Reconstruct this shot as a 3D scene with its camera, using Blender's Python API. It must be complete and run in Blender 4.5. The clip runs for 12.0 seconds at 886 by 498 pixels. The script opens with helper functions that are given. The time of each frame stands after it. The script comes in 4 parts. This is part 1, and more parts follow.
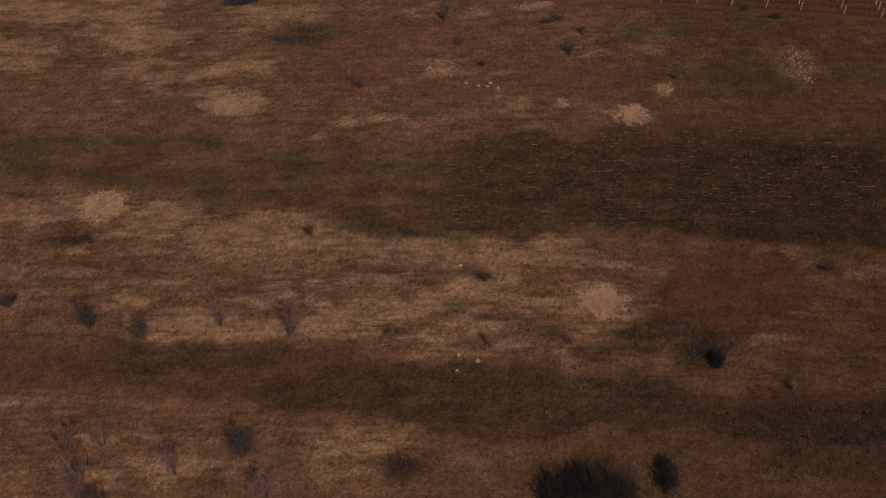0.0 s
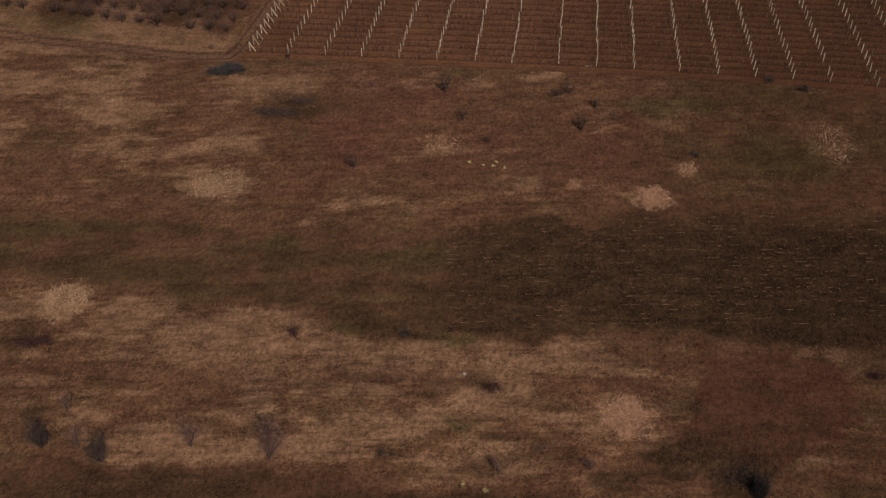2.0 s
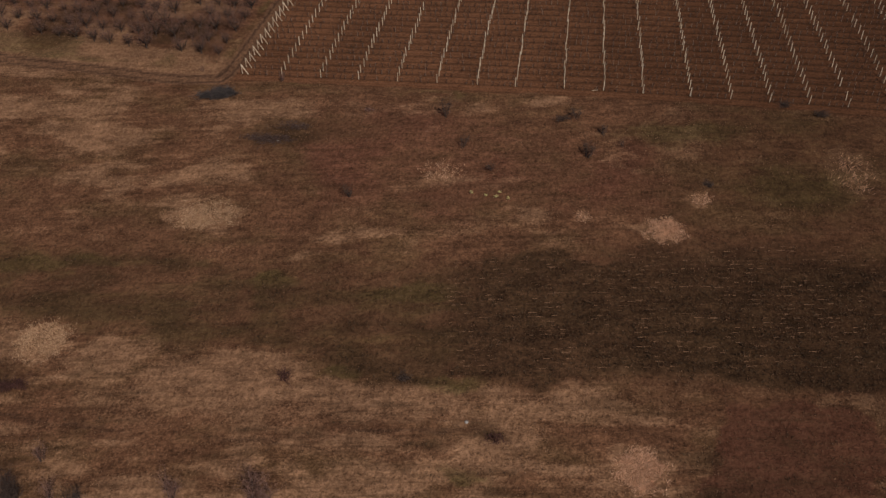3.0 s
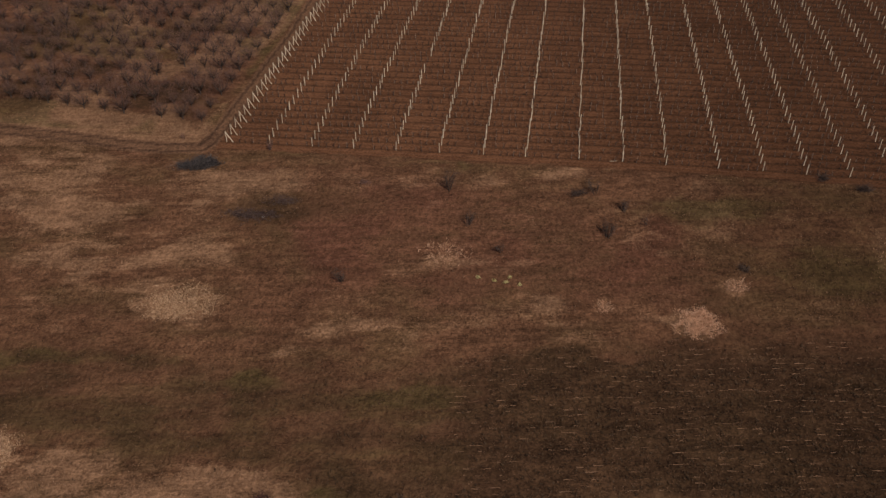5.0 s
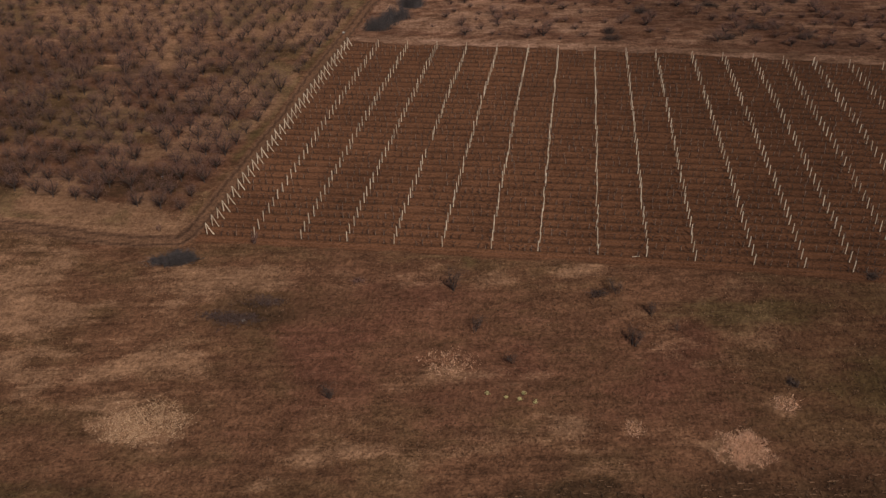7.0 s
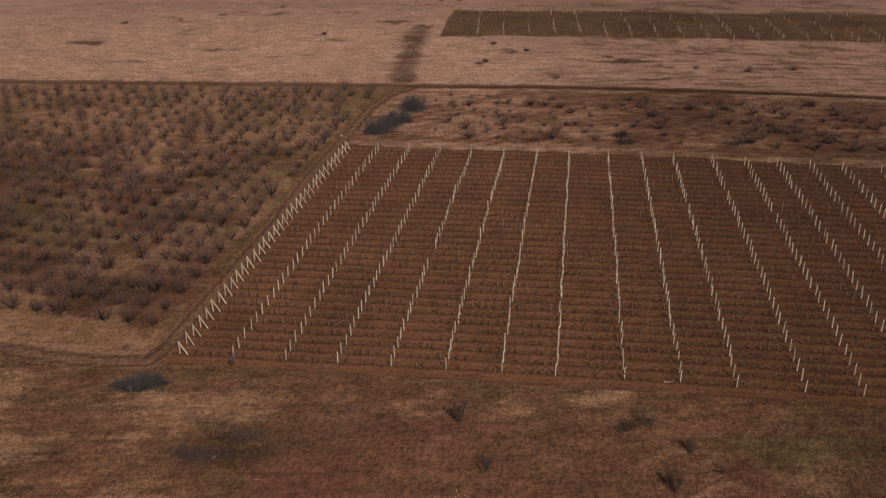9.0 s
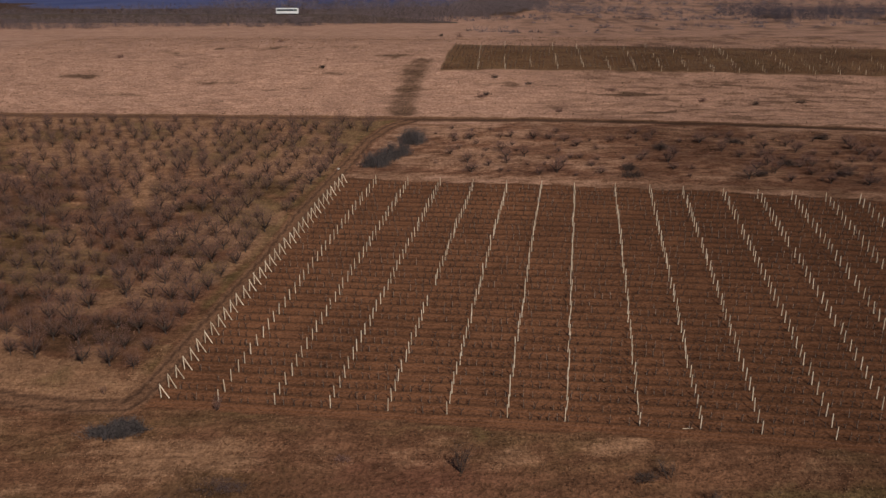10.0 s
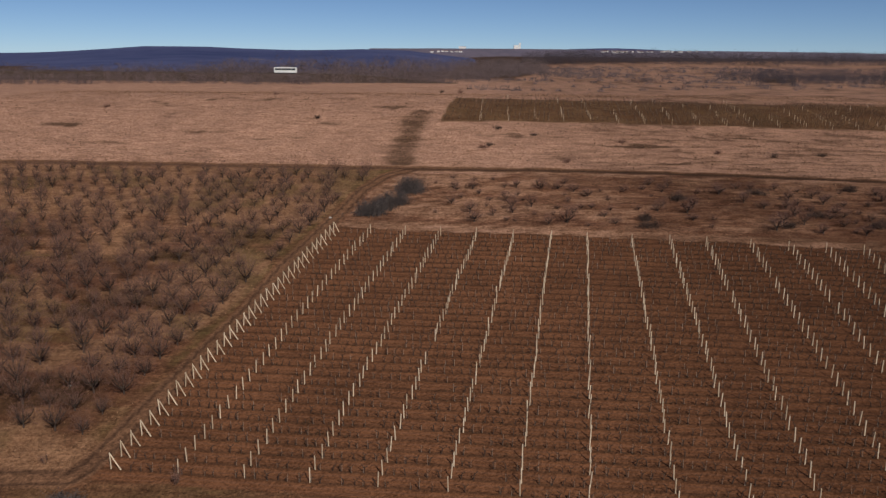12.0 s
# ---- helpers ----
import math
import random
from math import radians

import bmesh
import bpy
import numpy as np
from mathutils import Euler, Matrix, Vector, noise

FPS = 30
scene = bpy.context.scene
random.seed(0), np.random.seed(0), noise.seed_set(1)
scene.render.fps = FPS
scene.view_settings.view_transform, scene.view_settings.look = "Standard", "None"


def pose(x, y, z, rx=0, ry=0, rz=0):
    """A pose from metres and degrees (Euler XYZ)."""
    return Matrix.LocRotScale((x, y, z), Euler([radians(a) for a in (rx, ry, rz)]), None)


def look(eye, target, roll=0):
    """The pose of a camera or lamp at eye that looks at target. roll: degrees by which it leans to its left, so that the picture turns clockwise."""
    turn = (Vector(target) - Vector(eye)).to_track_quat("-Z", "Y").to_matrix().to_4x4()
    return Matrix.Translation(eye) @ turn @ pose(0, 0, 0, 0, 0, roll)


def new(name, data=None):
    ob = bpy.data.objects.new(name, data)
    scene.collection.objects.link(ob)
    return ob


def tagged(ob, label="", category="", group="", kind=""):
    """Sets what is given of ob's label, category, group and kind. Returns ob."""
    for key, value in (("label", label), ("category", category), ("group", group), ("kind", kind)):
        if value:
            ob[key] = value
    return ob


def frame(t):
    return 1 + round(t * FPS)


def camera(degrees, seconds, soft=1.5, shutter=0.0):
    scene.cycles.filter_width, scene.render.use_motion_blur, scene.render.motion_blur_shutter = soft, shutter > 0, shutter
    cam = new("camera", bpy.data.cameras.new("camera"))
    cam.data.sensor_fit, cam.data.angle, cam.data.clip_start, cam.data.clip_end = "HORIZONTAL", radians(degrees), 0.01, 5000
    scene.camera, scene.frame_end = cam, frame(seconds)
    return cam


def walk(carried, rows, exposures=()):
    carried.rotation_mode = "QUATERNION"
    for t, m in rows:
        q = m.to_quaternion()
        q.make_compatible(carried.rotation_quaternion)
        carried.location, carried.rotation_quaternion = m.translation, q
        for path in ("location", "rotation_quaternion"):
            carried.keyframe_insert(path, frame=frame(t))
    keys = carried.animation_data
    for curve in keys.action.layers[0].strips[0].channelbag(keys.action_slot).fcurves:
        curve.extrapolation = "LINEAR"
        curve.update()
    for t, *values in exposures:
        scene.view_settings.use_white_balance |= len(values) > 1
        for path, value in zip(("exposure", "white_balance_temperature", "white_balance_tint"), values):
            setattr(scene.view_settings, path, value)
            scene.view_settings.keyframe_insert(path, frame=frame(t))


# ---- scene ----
# ------------------------------------------------ camera and its flight
cam = camera(55.93, 12.0, soft=1.45)
# seconds, x, y, z, yaw, pitch, roll
PATH = [
    (0.0, 0.000, 0.000, 128.875, 0.000, -40.538, -0.277),
    (0.5, -0.074, 4.450, 128.096, -0.031, -39.709, -0.218),
    (1.0, -0.144, 8.864, 127.308, -0.077, -38.899, -0.171),
    (1.5, -0.236, 13.211, 126.511, -0.085, -37.970, -0.168),
    (2.0, -0.337, 17.456, 125.663, -0.098, -37.384, -0.187),
    (2.5, -0.439, 21.635, 124.760, -0.145, -37.002, -0.114),
    (3.0, -0.563, 25.824, 123.807, -0.188, -36.439, -0.087),
    (5.0, -1.171, 42.616, 119.810, -0.265, -33.106, 0.015),
    (5.5, -1.315, 46.720, 118.774, -0.286, -32.012, -0.019),
    (6.0, -1.451, 50.719, 117.682, -0.286, -30.793, 0.014),
    (6.5, -1.569, 54.603, 116.519, -0.270, -29.482, 0.042),
    (7.0, -1.648, 58.388, 115.280, -0.276, -27.931, 0.004),
    (9.0, -1.887, 73.180, 109.962, -0.130, -20.590, 0.065),
    (9.5, -1.936, 76.770, 108.449, -0.125, -19.038, 0.011),
    (10.0, -1.987, 80.296, 106.765, -0.143, -17.890, 0.060),
    (10.5, -2.051, 83.809, 104.982, -0.179, -16.696, 0.172),
    (11.0, -2.143, 87.332, 103.138, -0.209, -15.474, 0.288),
    (11.5, -2.259, 90.873, 101.260, -0.236, -14.271, 0.347),
    (12.0, -2.390, 94.417, 99.361, -0.267, -13.132, 0.518),
]
EXPOSURES = [(0.0, -0.38), (3.0, -0.30), (7.0, -0.13), (9.5, -0.02), (12.0, 0.0)]
walk(cam, [(t, pose(x, y, z, 90 + pitch, 0, yaw) @ pose(0, 0, 0, 0, 0, roll)) for t, x, y, z, yaw, pitch, roll in PATH], EXPOSURES)

# ------------------------------------------------ sky and sun
SUN_UP, SUN_ROUND = radians(41), radians(154)
world = bpy.data.worlds.new("world")
scene.world = world
world.use_nodes = True
wt = world.node_tree
sky = wt.nodes.new("ShaderNodeTexSky")
sky.sky_type = "NISHITA"
sky.sun_disc = False
sky.sun_elevation, sky.sun_rotation = SUN_UP, SUN_ROUND
sky.air_density, sky.dust_density, sky.ozone_density, sky.altitude = 0.50, 0.05, 5.2, 1300
wt.nodes["Background"].inputs["Strength"].default_value = 0.062
wt.links.new(sky.outputs[0], wt.nodes["Background"].inputs["Color"])
SUN_DIR = Vector((math.sin(SUN_ROUND) * math.cos(SUN_UP), math.cos(SUN_ROUND) * math.cos(SUN_UP), math.sin(SUN_UP)))
sun = new("sun", bpy.data.lights.new("sun", "SUN"))
sun.data.energy, sun.data.angle, sun.data.color = 3.5, radians(0.6), (1.0, 0.91, 0.79)
sun.matrix_world = look(SUN_DIR * 300 + Vector((0, 150, 40)), (0, 150, 40))


# ------------------------------------------------ materials
def material(name, dark, light, grain=3.0, fine=25.0, rough=0.9, bump=0.3, island=0.0, metal=0.0, thing=0.0):
    """A surface whose colour wanders between two tones at two scales."""
    m = bpy.data.materials.new(name)
    m.use_nodes = True
    nt = m.node_tree
    b = nt.nodes["Principled BSDF"]
    b.inputs["Roughness"].default_value, b.inputs["Metallic"].default_value = rough, metal
    b.inputs["Specular IOR Level"].default_value = 0.2
    co = nt.nodes.new("ShaderNodeTexCoord")
    big, small = nt.nodes.new("ShaderNodeTexNoise"), nt.nodes.new("ShaderNodeTexNoise")
    big.inputs["Scale"].default_value, small.inputs["Scale"].default_value = grain, fine
    for n in (big, small):
        n.inputs["Detail"].default_value = 4
        nt.links.new(co.outputs["Object"], n.inputs["Vector"])
    mix = nt.nodes.new("ShaderNodeMath")
    mix.operation = "MULTIPLY_ADD"
    mix.inputs[1].default_value = 0.5
    nt.links.new(small.outputs["Fac"], mix.inputs[0])
    half = nt.nodes.new("ShaderNodeMath")
    half.operation = "MULTIPLY"
    half.inputs[1].default_value = 0.5
    nt.links.new(big.outputs["Fac"], half.inputs[0])
    nt.links.new(half.outputs[0], mix.inputs[2])
    last = mix.outputs[0]
    for amount, kind, socket in ((island, "ShaderNodeNewGeometry", "Random Per Island"), (thing, "ShaderNodeObjectInfo", "Random")):
        if amount:
            g = nt.nodes.new(kind)
            add = nt.nodes.new("ShaderNodeMath")
            add.operation = "MULTIPLY_ADD"
            add.inputs[1].default_value = amount
            nt.links.new(g.outputs[socket], add.inputs[0])
            nt.links.new(last, add.inputs[2])
            sub = nt.nodes.new("ShaderNodeMath")
            sub.operation = "SUBTRACT"
            sub.inputs[1].default_value = amount / 2
            nt.links.new(add.outputs[0], sub.inputs[0])
            last = sub.outputs[0]
    ramp = nt.nodes.new("ShaderNodeValToRGB")
    ramp.color_ramp.elements[0].position, ramp.color_ramp.elements[1].position = 0.3, 0.7
    ramp.color_ramp.elements[0].color, ramp.color_ramp.elements[1].color = (*dark, 1), (*light, 1)
    nt.links.new(last, ramp.inputs[0])
    nt.links.new(ramp.outputs[0], b.inputs["Base Color"])
    if bump:
        bp = nt.nodes.new("ShaderNodeBump")
        bp.inputs["Strength"].default_value = bump
        bp.inputs["Distance"].default_value = 0.02
        nt.links.new(mix.outputs[0], bp.inputs["Height"])
        nt.links.new(bp.outputs[0], b.inputs["Normal"])
    return m


CONCRETE = material("concrete", (0.48, 0.375, 0.265), (0.78, 0.64, 0.475), 1.5, 30, 0.85, 0.2, thing=0.4)
BARK = material("bark", (0.035, 0.024, 0.019), (0.10, 0.070, 0.055), 2, 30, 0.95, 0.4, island=0.3)
TWIG = material("twig", (0.14, 0.074, 0.056), (0.28, 0.158, 0.122), 1.5, 20, 0.9, 0.0, island=0.5)
FRUIT_TWIG = material("fruit_twig", (0.100, 0.054, 0.043), (0.215, 0.120, 0.096), 1.5, 20, 0.9, 0.0, island=0.5)
DARK_TWIG = material("dark_twig", (0.050, 0.033, 0.026), (0.120, 0.080, 0.064), 1.5, 20, 0.9, 0.0, island=0.5)
BRUSH = material("brush_twig", (0.034, 0.028, 0.028), (0.140, 0.116, 0.110), 1.5, 20, 0.9, 0.0, island=0.8)
THORN = material("thorn_twig", (0.016, 0.012, 0.012), (0.052, 0.038, 0.036), 1.5, 20, 0.95, 0.0, island=0.7)
VINE_WOOD = material("vine_wood", (0.035, 0.022, 0.016), (0.085, 0.054, 0.040), 3, 30, 0.95, 0.3, island=0.3)
STAKE = material("stake", (0.20, 0.14, 0.105), (0.38, 0.28, 0.215), 3, 30, 0.9, 0.1, island=0.6)
MAROON = material("maroon_cane", (0.050, 0.022, 0.018), (0.130, 0.060, 0.050), 1.5, 20, 0.9, 0.0, island=0.5)
STRAW_BLADE = material("straw_blade", (0.17, 0.090, 0.051), (0.37, 0.212, 0.128), 0.4, 8, 0.9, 0.0, island=0.6)
BROWN_BLADE = material("brown_blade", (0.085, 0.045, 0.026), (0.19, 0.105, 0.062), 0.4, 8, 0.9, 0.0, island=0.6)
WEED_BLADE = material("weed_blade", (0.042, 0.026, 0.015), (0.115, 0.072, 0.042), 0.4, 8, 0.9, 0.0, island=0.6)
STRAW_BRIGHT = material("bright_straw_blade", (0.34, 0.20, 0.115), (0.62, 0.40, 0.25), 0.4, 8, 0.9, 0.0, island=0.6)
REED = material("reed", (0.42, 0.225, 0.135), (0.82, 0.50, 0.325), 0.4, 8, 0.9, 0.0, island=0.6)
WOODS = material("woods_twig", (0.038, 0.029, 0.033), (0.195, 0.145, 0.145), 0.11, 0.5, 0.9, 0.0, island=0.6)
# far woods: bluish tint of distance haze mixed into the twig colour
FAR_WOODS = material("hazed_far_woods_twig", (0.018, 0.016, 0.022), (0.085, 0.068, 0.080), 0.07, 0.4, 0.9, 0.0, island=0.6)
BRAMBLE = material("bramble_cane", (0.060, 0.037, 0.032), (0.150, 0.098, 0.086), 1.5, 20, 0.9, 0.0, island=0.5)
WHITE = material("white_render", (0.66, 0.66, 0.66), (0.82, 0.82, 0.80), 0.3, 5, 0.8, 0.1)
ROOF = material("roof_tile", (0.16, 0.10, 0.085), (0.28, 0.18, 0.15), 0.3, 5, 0.8, 0.1, thing=0.5)
GLASS = material("dark_glass", (0.02, 0.025, 0.03), (0.04, 0.05, 0.06), 0.3, 5, 0.15, 0.0)
YELLOW = material("yellow_blossom", (0.50, 0.42, 0.17), (0.72, 0.62, 0.30), 2, 20, 0.8, 0.0, island=0.4)
PALE_STONE = material("pale_stone", (0.30, 0.27, 0.24), (0.48, 0.43, 0.39), 3, 30, 0.9, 0.2)


# ------------------------------------------------ the lie of the land
def smooth(a, b, v):
    k = np.clip((v - a) / (b - a), 0, 1)
    return k * k * (3 - 2 * k)


def slope(x, y):
    a, b = x / 100, (y - 100) / 100
    return 34.824 + 1.722 * a + 24.948 * b - 1.765 * a * b - 7.866 * b * b - 6.668 * a * a + 2.01 * b ** 3


def land(x, y):
    """Height of the hillside: steep below, easing upward, then a plateau that falls gently away."""
    x, y = np.asarray(x, float), np.asarray(y, float)
    a = 140 * np.tanh(x / 140)
    z = slope(a, np.clip(y, 45, 420)) + np.minimum(y - 45, 0) * 0.5 * np.clip(1 + y / 600, 0, 1) * (slope(a, 46) - slope(a, 45)) * 2
    c, d = a / 100, (y - 215) / 50
    swell = 2.030 + 3.934 * c + 6.284 * c * c + 0.987 * d -0.100 * c * d +0.412 * c * c * d -0.686 * d * d -0.141 * c * d * d -1.832 * c ** 3
    z = z + swell * smooth(100, 172, y) * (1 - smooth(285, 400, y))
    w = smooth(290, 430, y)
    return z * (1 - w) + (84 + 0.5 * smooth(600, 1100, y) + 9 * smooth(1150, 1600, y) * smooth(0, 250, x)) * w


def place(x, y):
    return (x, y, float(land(x, y)))


TABLES = {}


def patchy(x, y, size, seed):
    """Smooth random field, 0 to 1."""
    if seed not in TABLES:
        TABLES[seed] = np.random.RandomState(seed).rand(128, 128)
    t = TABLES[seed]
    u, v = np.asarray(x) / size + 517.3, np.asarray(y) / size + 291.7
    i, j = np.floor(u).astype(int), np.floor(v).astype(int)
    a, b = u - i, v - j
    a, b = a * a * (3 - 2 * a), b * b * (3 - 2 * b)
    at = lambda p, q: t[p % 128, q % 128]
    return (at(i, j) * (1 - a) + at(i + 1, j) * a) * (1 - b) + (at(i, j + 1) * (1 - a) + at(i + 1, j + 1) * a) * b


def patchy3(x, y, size, seed):
    return 0.55 * patchy(x, y, size, seed) + 0.3 * patchy(x, y, size / 2.3, seed + 1) + 0.15 * patchy(x, y, size / 5.1, seed + 2)


# the vineyard's grid: rows run across the slope
ROWS_N = 35
COLS = [-0.05, 1.0, 2.01, 3.0, 4.0, 5.01, 6.01, 6.99, 8.16, 9.14, 10.09, 11.22, 12.18, 13.1, 14.01, 14.92, 16.02, 17.0, 17.97, 18.95]


def vine_spot(i, j):
    """Place on the plan of column i (of about 8 m) and row j; the columns draw together a little uphill."""
    k = (j -0.00080 * j * (34 - j)) / 34
    return -40.636 + 7.867 * i + k * (17.390 -0.815 * i), 184.840 -1.100 * i + k * (73.594 +0.017 * i)


def vine_grid(x, y):
    """The other way round."""
    i, j = np.zeros(np.shape(x)), np.zeros(np.shape(x))
    for _ in range(8):
        gx, gy = vine_spot(np.clip(i, -12, 30), np.clip(j, -30, 60))
        dx, dy = x - gx, y - gy
        i, j = np.clip(i, -12, 30) + (dx * 2.2 - dy * 0.48) / 17.6, np.clip(j, -30, 60) + (7.5 * dy + 1.1 * dx) / 17.0
    return i, j


def near_line(x, y, pts):
    """Distance to a polyline, and the signed side."""
    best, side = np.full(np.shape(x), 1e9), np.zeros(np.shape(x))
    for (ax, ay), (bx, by) in zip(pts, pts[1:]):
        dx, dy = bx - ax, by - ay
        k = np.clip(((x - ax) * dx + (y - ay) * dy) / (dx * dx + dy * dy), 0, 1)
        d = np.hypot(x - ax - k * dx, y - ay - k * dy)
        s = np.sign((x - ax) * dy - (y - ay) * dx)
        side = np.where(d < best, s * d, side)
        best = np.minimum(best, d)
    return best, side


TRACK = [(-110, 196), (-85, 190.5), (-69.3, 187.2), (-59.8, 185.1), (-51.6, 183.7), (-45.6, 183.5), (-44.1, 185.3), (-42, 192.2), (-38.6, 204.6), (-33.4, 224), (-30.3, 242.3), (-26.4, 257.9), (-23.4, 270.9), (-19.6, 287.8), (-15.1, 297), (-9, 302)]
ROAD = [(-900, 345), (-300, 312), (-122, 304.4), (-60, 304.6), (-14, 302.6), (30, 300), (60, 297.2), (110, 292.6), (300, 276), (900, 225)]
FAR_TRACK = [(-12.5, 308), (-12.5, 313), (-11.3, 327), (-9.5, 347), (-8, 354)]

STRAW = [(-73.2, 120.3, 9.7, 3.3, .7), (-61.7, 120.8, 3.7, 3.3, 1), (-49.2, 119.2, 6.2, 1.5, .6), (-31.1, 114.8, 11, 2.7, .8), (-35.7, 110.7, 15.8, 4.9, .5),
         (-8.0, 108.1, 14.4, 2.9, .6), (11.0, 107.8, 11.6, 3, .5), (26.2, 97.3, 3.4, 2.9, 1.1), (-12.3, 96.2, 10, 2.6, .6), (-30.0, 92.9, 13.7, 2, .6),
         (-41.0, 145.6, 6.8, 3.3, .9), (-15.7, 140.5, 7.6, 1.6, .8), (-24.2, 135.9, 2.7, 1.5, .6), (36.6, 139.2, 3.0, 2.7, 1.1), (23.5, 142.4, 1.6, 1.2, .7)]
STRAW2 = [(15.8, 143.8, 3.4, 1.9, .6), (44.3, 146.1, 2, 1.7, .9), (72.0, 151.7, 5.6, 6.8, .6), (50.6, 91.0, 4.6, 1.5, .8), (72.0, 104.6, 5.9, 2.3, .7), (59.4, 107.5, 5.9, 2.4, .5),
          (-90.3, 176.5, 20, 4, .8), (-64.6, 165.9, 7.6, 3, .6), (-36.2, 173.3, 12, 3.2, .8), (-66.6, 84.0, 3.7, 1.4, .8), (-40.0, 72.0, 10, 1.6, .8), (-13.8, 75.0, 6.7, 2.1, .6)]
STRAW3 = [(6.0, 71.4, 4.9, 1.6, .6), (45.6, 69.0, 10.7, 2, .7), (56.0, 74.9, 6.9, 2.1, .5), (-41.2, 156.8, 3.6, 1.5, .8), (21.0, 172.2, 6, 1.9, .8), (7.6, 171.0, 4.8, 1.9, .6),
          (-70.2, 169.6, 8.2, 3.1, .7), (44.7, 158.9, 5.7, 4.3, .5), (-0.3, 154.0, 3.5, 1.8, .7), (-61.1, 185.1, 14, 2.2, .9), (-50.0, 184.2, 4, 1.6, 1), (-86.9, 188.6, 25, 2.5, .7)]
DARK = [(52.9, 123.4, 34, 13, 1), (17.0, 121.6, 16.4, 9.7, .7), (-4.3, 112.9, 8.8, 3, .7), (5.6, 82.4, 34, 4, .7), (54.0, 77.4, 12.9, 2.6, .9), (41.0, 89.0, 5.4, 3.9, .8),
        (-66.6, 114.1, 4, 1.9, 1), (3.4, 102.7, 5.6, 1.4, .6), (32.7, 91.8, 5.4, 3, .8), (-30.6, 165.5, 7.3, 4, .7), (-43.0, 88.7, 18, 2.4, .6), (-31.8, 104.6, 9.6, 1.1, .5)]
GREEN = [(-27.9, 129.8, 4.3, 2, .8), (-6.6, 127.0, 7.3, 1.6, .8), (-66.3, 136.5, 17, 1.6, .7), (-14.0, 112.0, 4, 1, 1), (0.6, 111.0, 5.8, 1.4, .9), (-41.0, 78.2, 5.2, .9, 1),
         (61.3, 147.7, 10.7, 5.5, .5), (43.2, 162.6, 12.5, 3, .7), (-81.2, 131.2, 6.8, 1.8, .5), (1.4, 96.9, 3.7, 1.2, .8), (19.5, 176.4, 30, 1.6, .7), (-19.9, 181.7, 20, 1.2, .6)]


def blot(x, y, spots):
    wx, wy = x + 7 * (patchy3(x, y, 5, 40) - 0.5), y + 4.5 * (patchy3(x, y, 4, 50) - 0.5)
    m = np.zeros(np.shape(x))
    for a, b, rx, ry, k in spots:
        d = np.sqrt(((wx - a) / rx) ** 2 + ((wy - b) / ry) ** 2)
        m = np.maximum(m, k * (1 - smooth(0.25, 1.6, d)))
    return m


# outlines of the larger pieces of the meadow, on the plan
STUBBLE = [(5.4, 137.1), (15.6, 135), (25.7, 132.7), (47.8, 130.6), (73, 130.6), (150, 131), (150, 108), (65.8, 110.1), (51.6, 110.6), (39.2, 112.1), (26.6, 112.9), (14.5, 110.1), (6.1, 110.2), (1.1, 111.4), (3.9, 122.8)]
STRAW_BAND = [(-120, 131), (-82.6, 125.1), (-66.3, 124.5), (-46.4, 120.4), (-26.4, 116.5), (-14.1, 112.1), (7.4, 110.2), (20.7, 107.8), (37.9, 106.8), (37.6, 99), (32.7, 91.8), (30.2, 86.9), (12.6, 85.5), (-7.6, 91.1), (-20.2, 92), (-41.2, 92.5), (-55.9, 95.9), (-73.9, 98.6), (-120, 106)]
RUST_PATCH = [(40.1, 108.1), (52.8, 108.4), (58.8, 105.2), (58.7, 97.5), (50.9, 92.1), (44.1, 90), (35.4, 91.8), (31.4, 94.8), (37, 101.2)]
LOW_FALLOW = [(-110, 101), (-72.9, 95.5), (-53.4, 93.2), (-41, 91.3), (-20.1, 90.5), (-5.7, 87.2), (12.6, 84.6), (35.6, 82.4), (68.2, 84), (110, 86), (110, 74), (65.4, 75.1), (47.3, 76.4), (22, 76.2), (9.5, 74.6), (-7.2, 77.8), (-26.1, 80.2), (-48.4, 83), (-70.1, 86.5), (-110, 92)]
OLIVE_BAND = [(-120, 150), (-78, 141.5), (-47, 137.2), (-25.3, 134.7), (4.2, 134.6), (3.7, 114.2), (-12.6, 114.6), (-25, 117.2), (-47.8, 120.6), (-72.8, 126.7), (-120, 134)]
RED_MEADOW = [(-26.4, 173.1), (-2, 174.5), (10.1, 165.3), (36.9, 160.2), (36.3, 145.6), (8.8, 144.2), (-19.8, 147.6), (-26.5, 159.6)]
PALE_WEST = [(-120, 190), (-81.3, 183.1), (-50.5, 182), (-22.2, 170), (-34.8, 165.2), (-36.1, 140), (-49.1, 142.7), (-71.3, 156.9), (-120, 166)]
TERRACES = [[(-110, 101), (-72.9, 95.5), (-53.4, 93.2), (-32.6, 89.6)], [(-71.6, 110.2), (-46.4, 104.9), (-21.1, 101.8)], [(-69.5, 84.7), (-41.2, 77.8), (-18.7, 74.4)], [(-55, 73.9), (-31.4, 69.2)], [(-21.3, 104.1), (10.9, 103.2)], [(28, 89.8), (54.2, 87.3), (80, 87)]]
ORCHARD_STRAW = [(-38, 241, 8, 7, .7), (-34, 226, 6, 5, .6), (-42, 233, 8, 5, .7), (-47, 218, 6, 3, .8), (-52, 231, 9, 3, .6), (-27, 263, 5, 8, .6), (-66, 248, 12, 4, .5), (-32, 284, 11, 8, .7), (-48, 274, 9, 7, .5)]
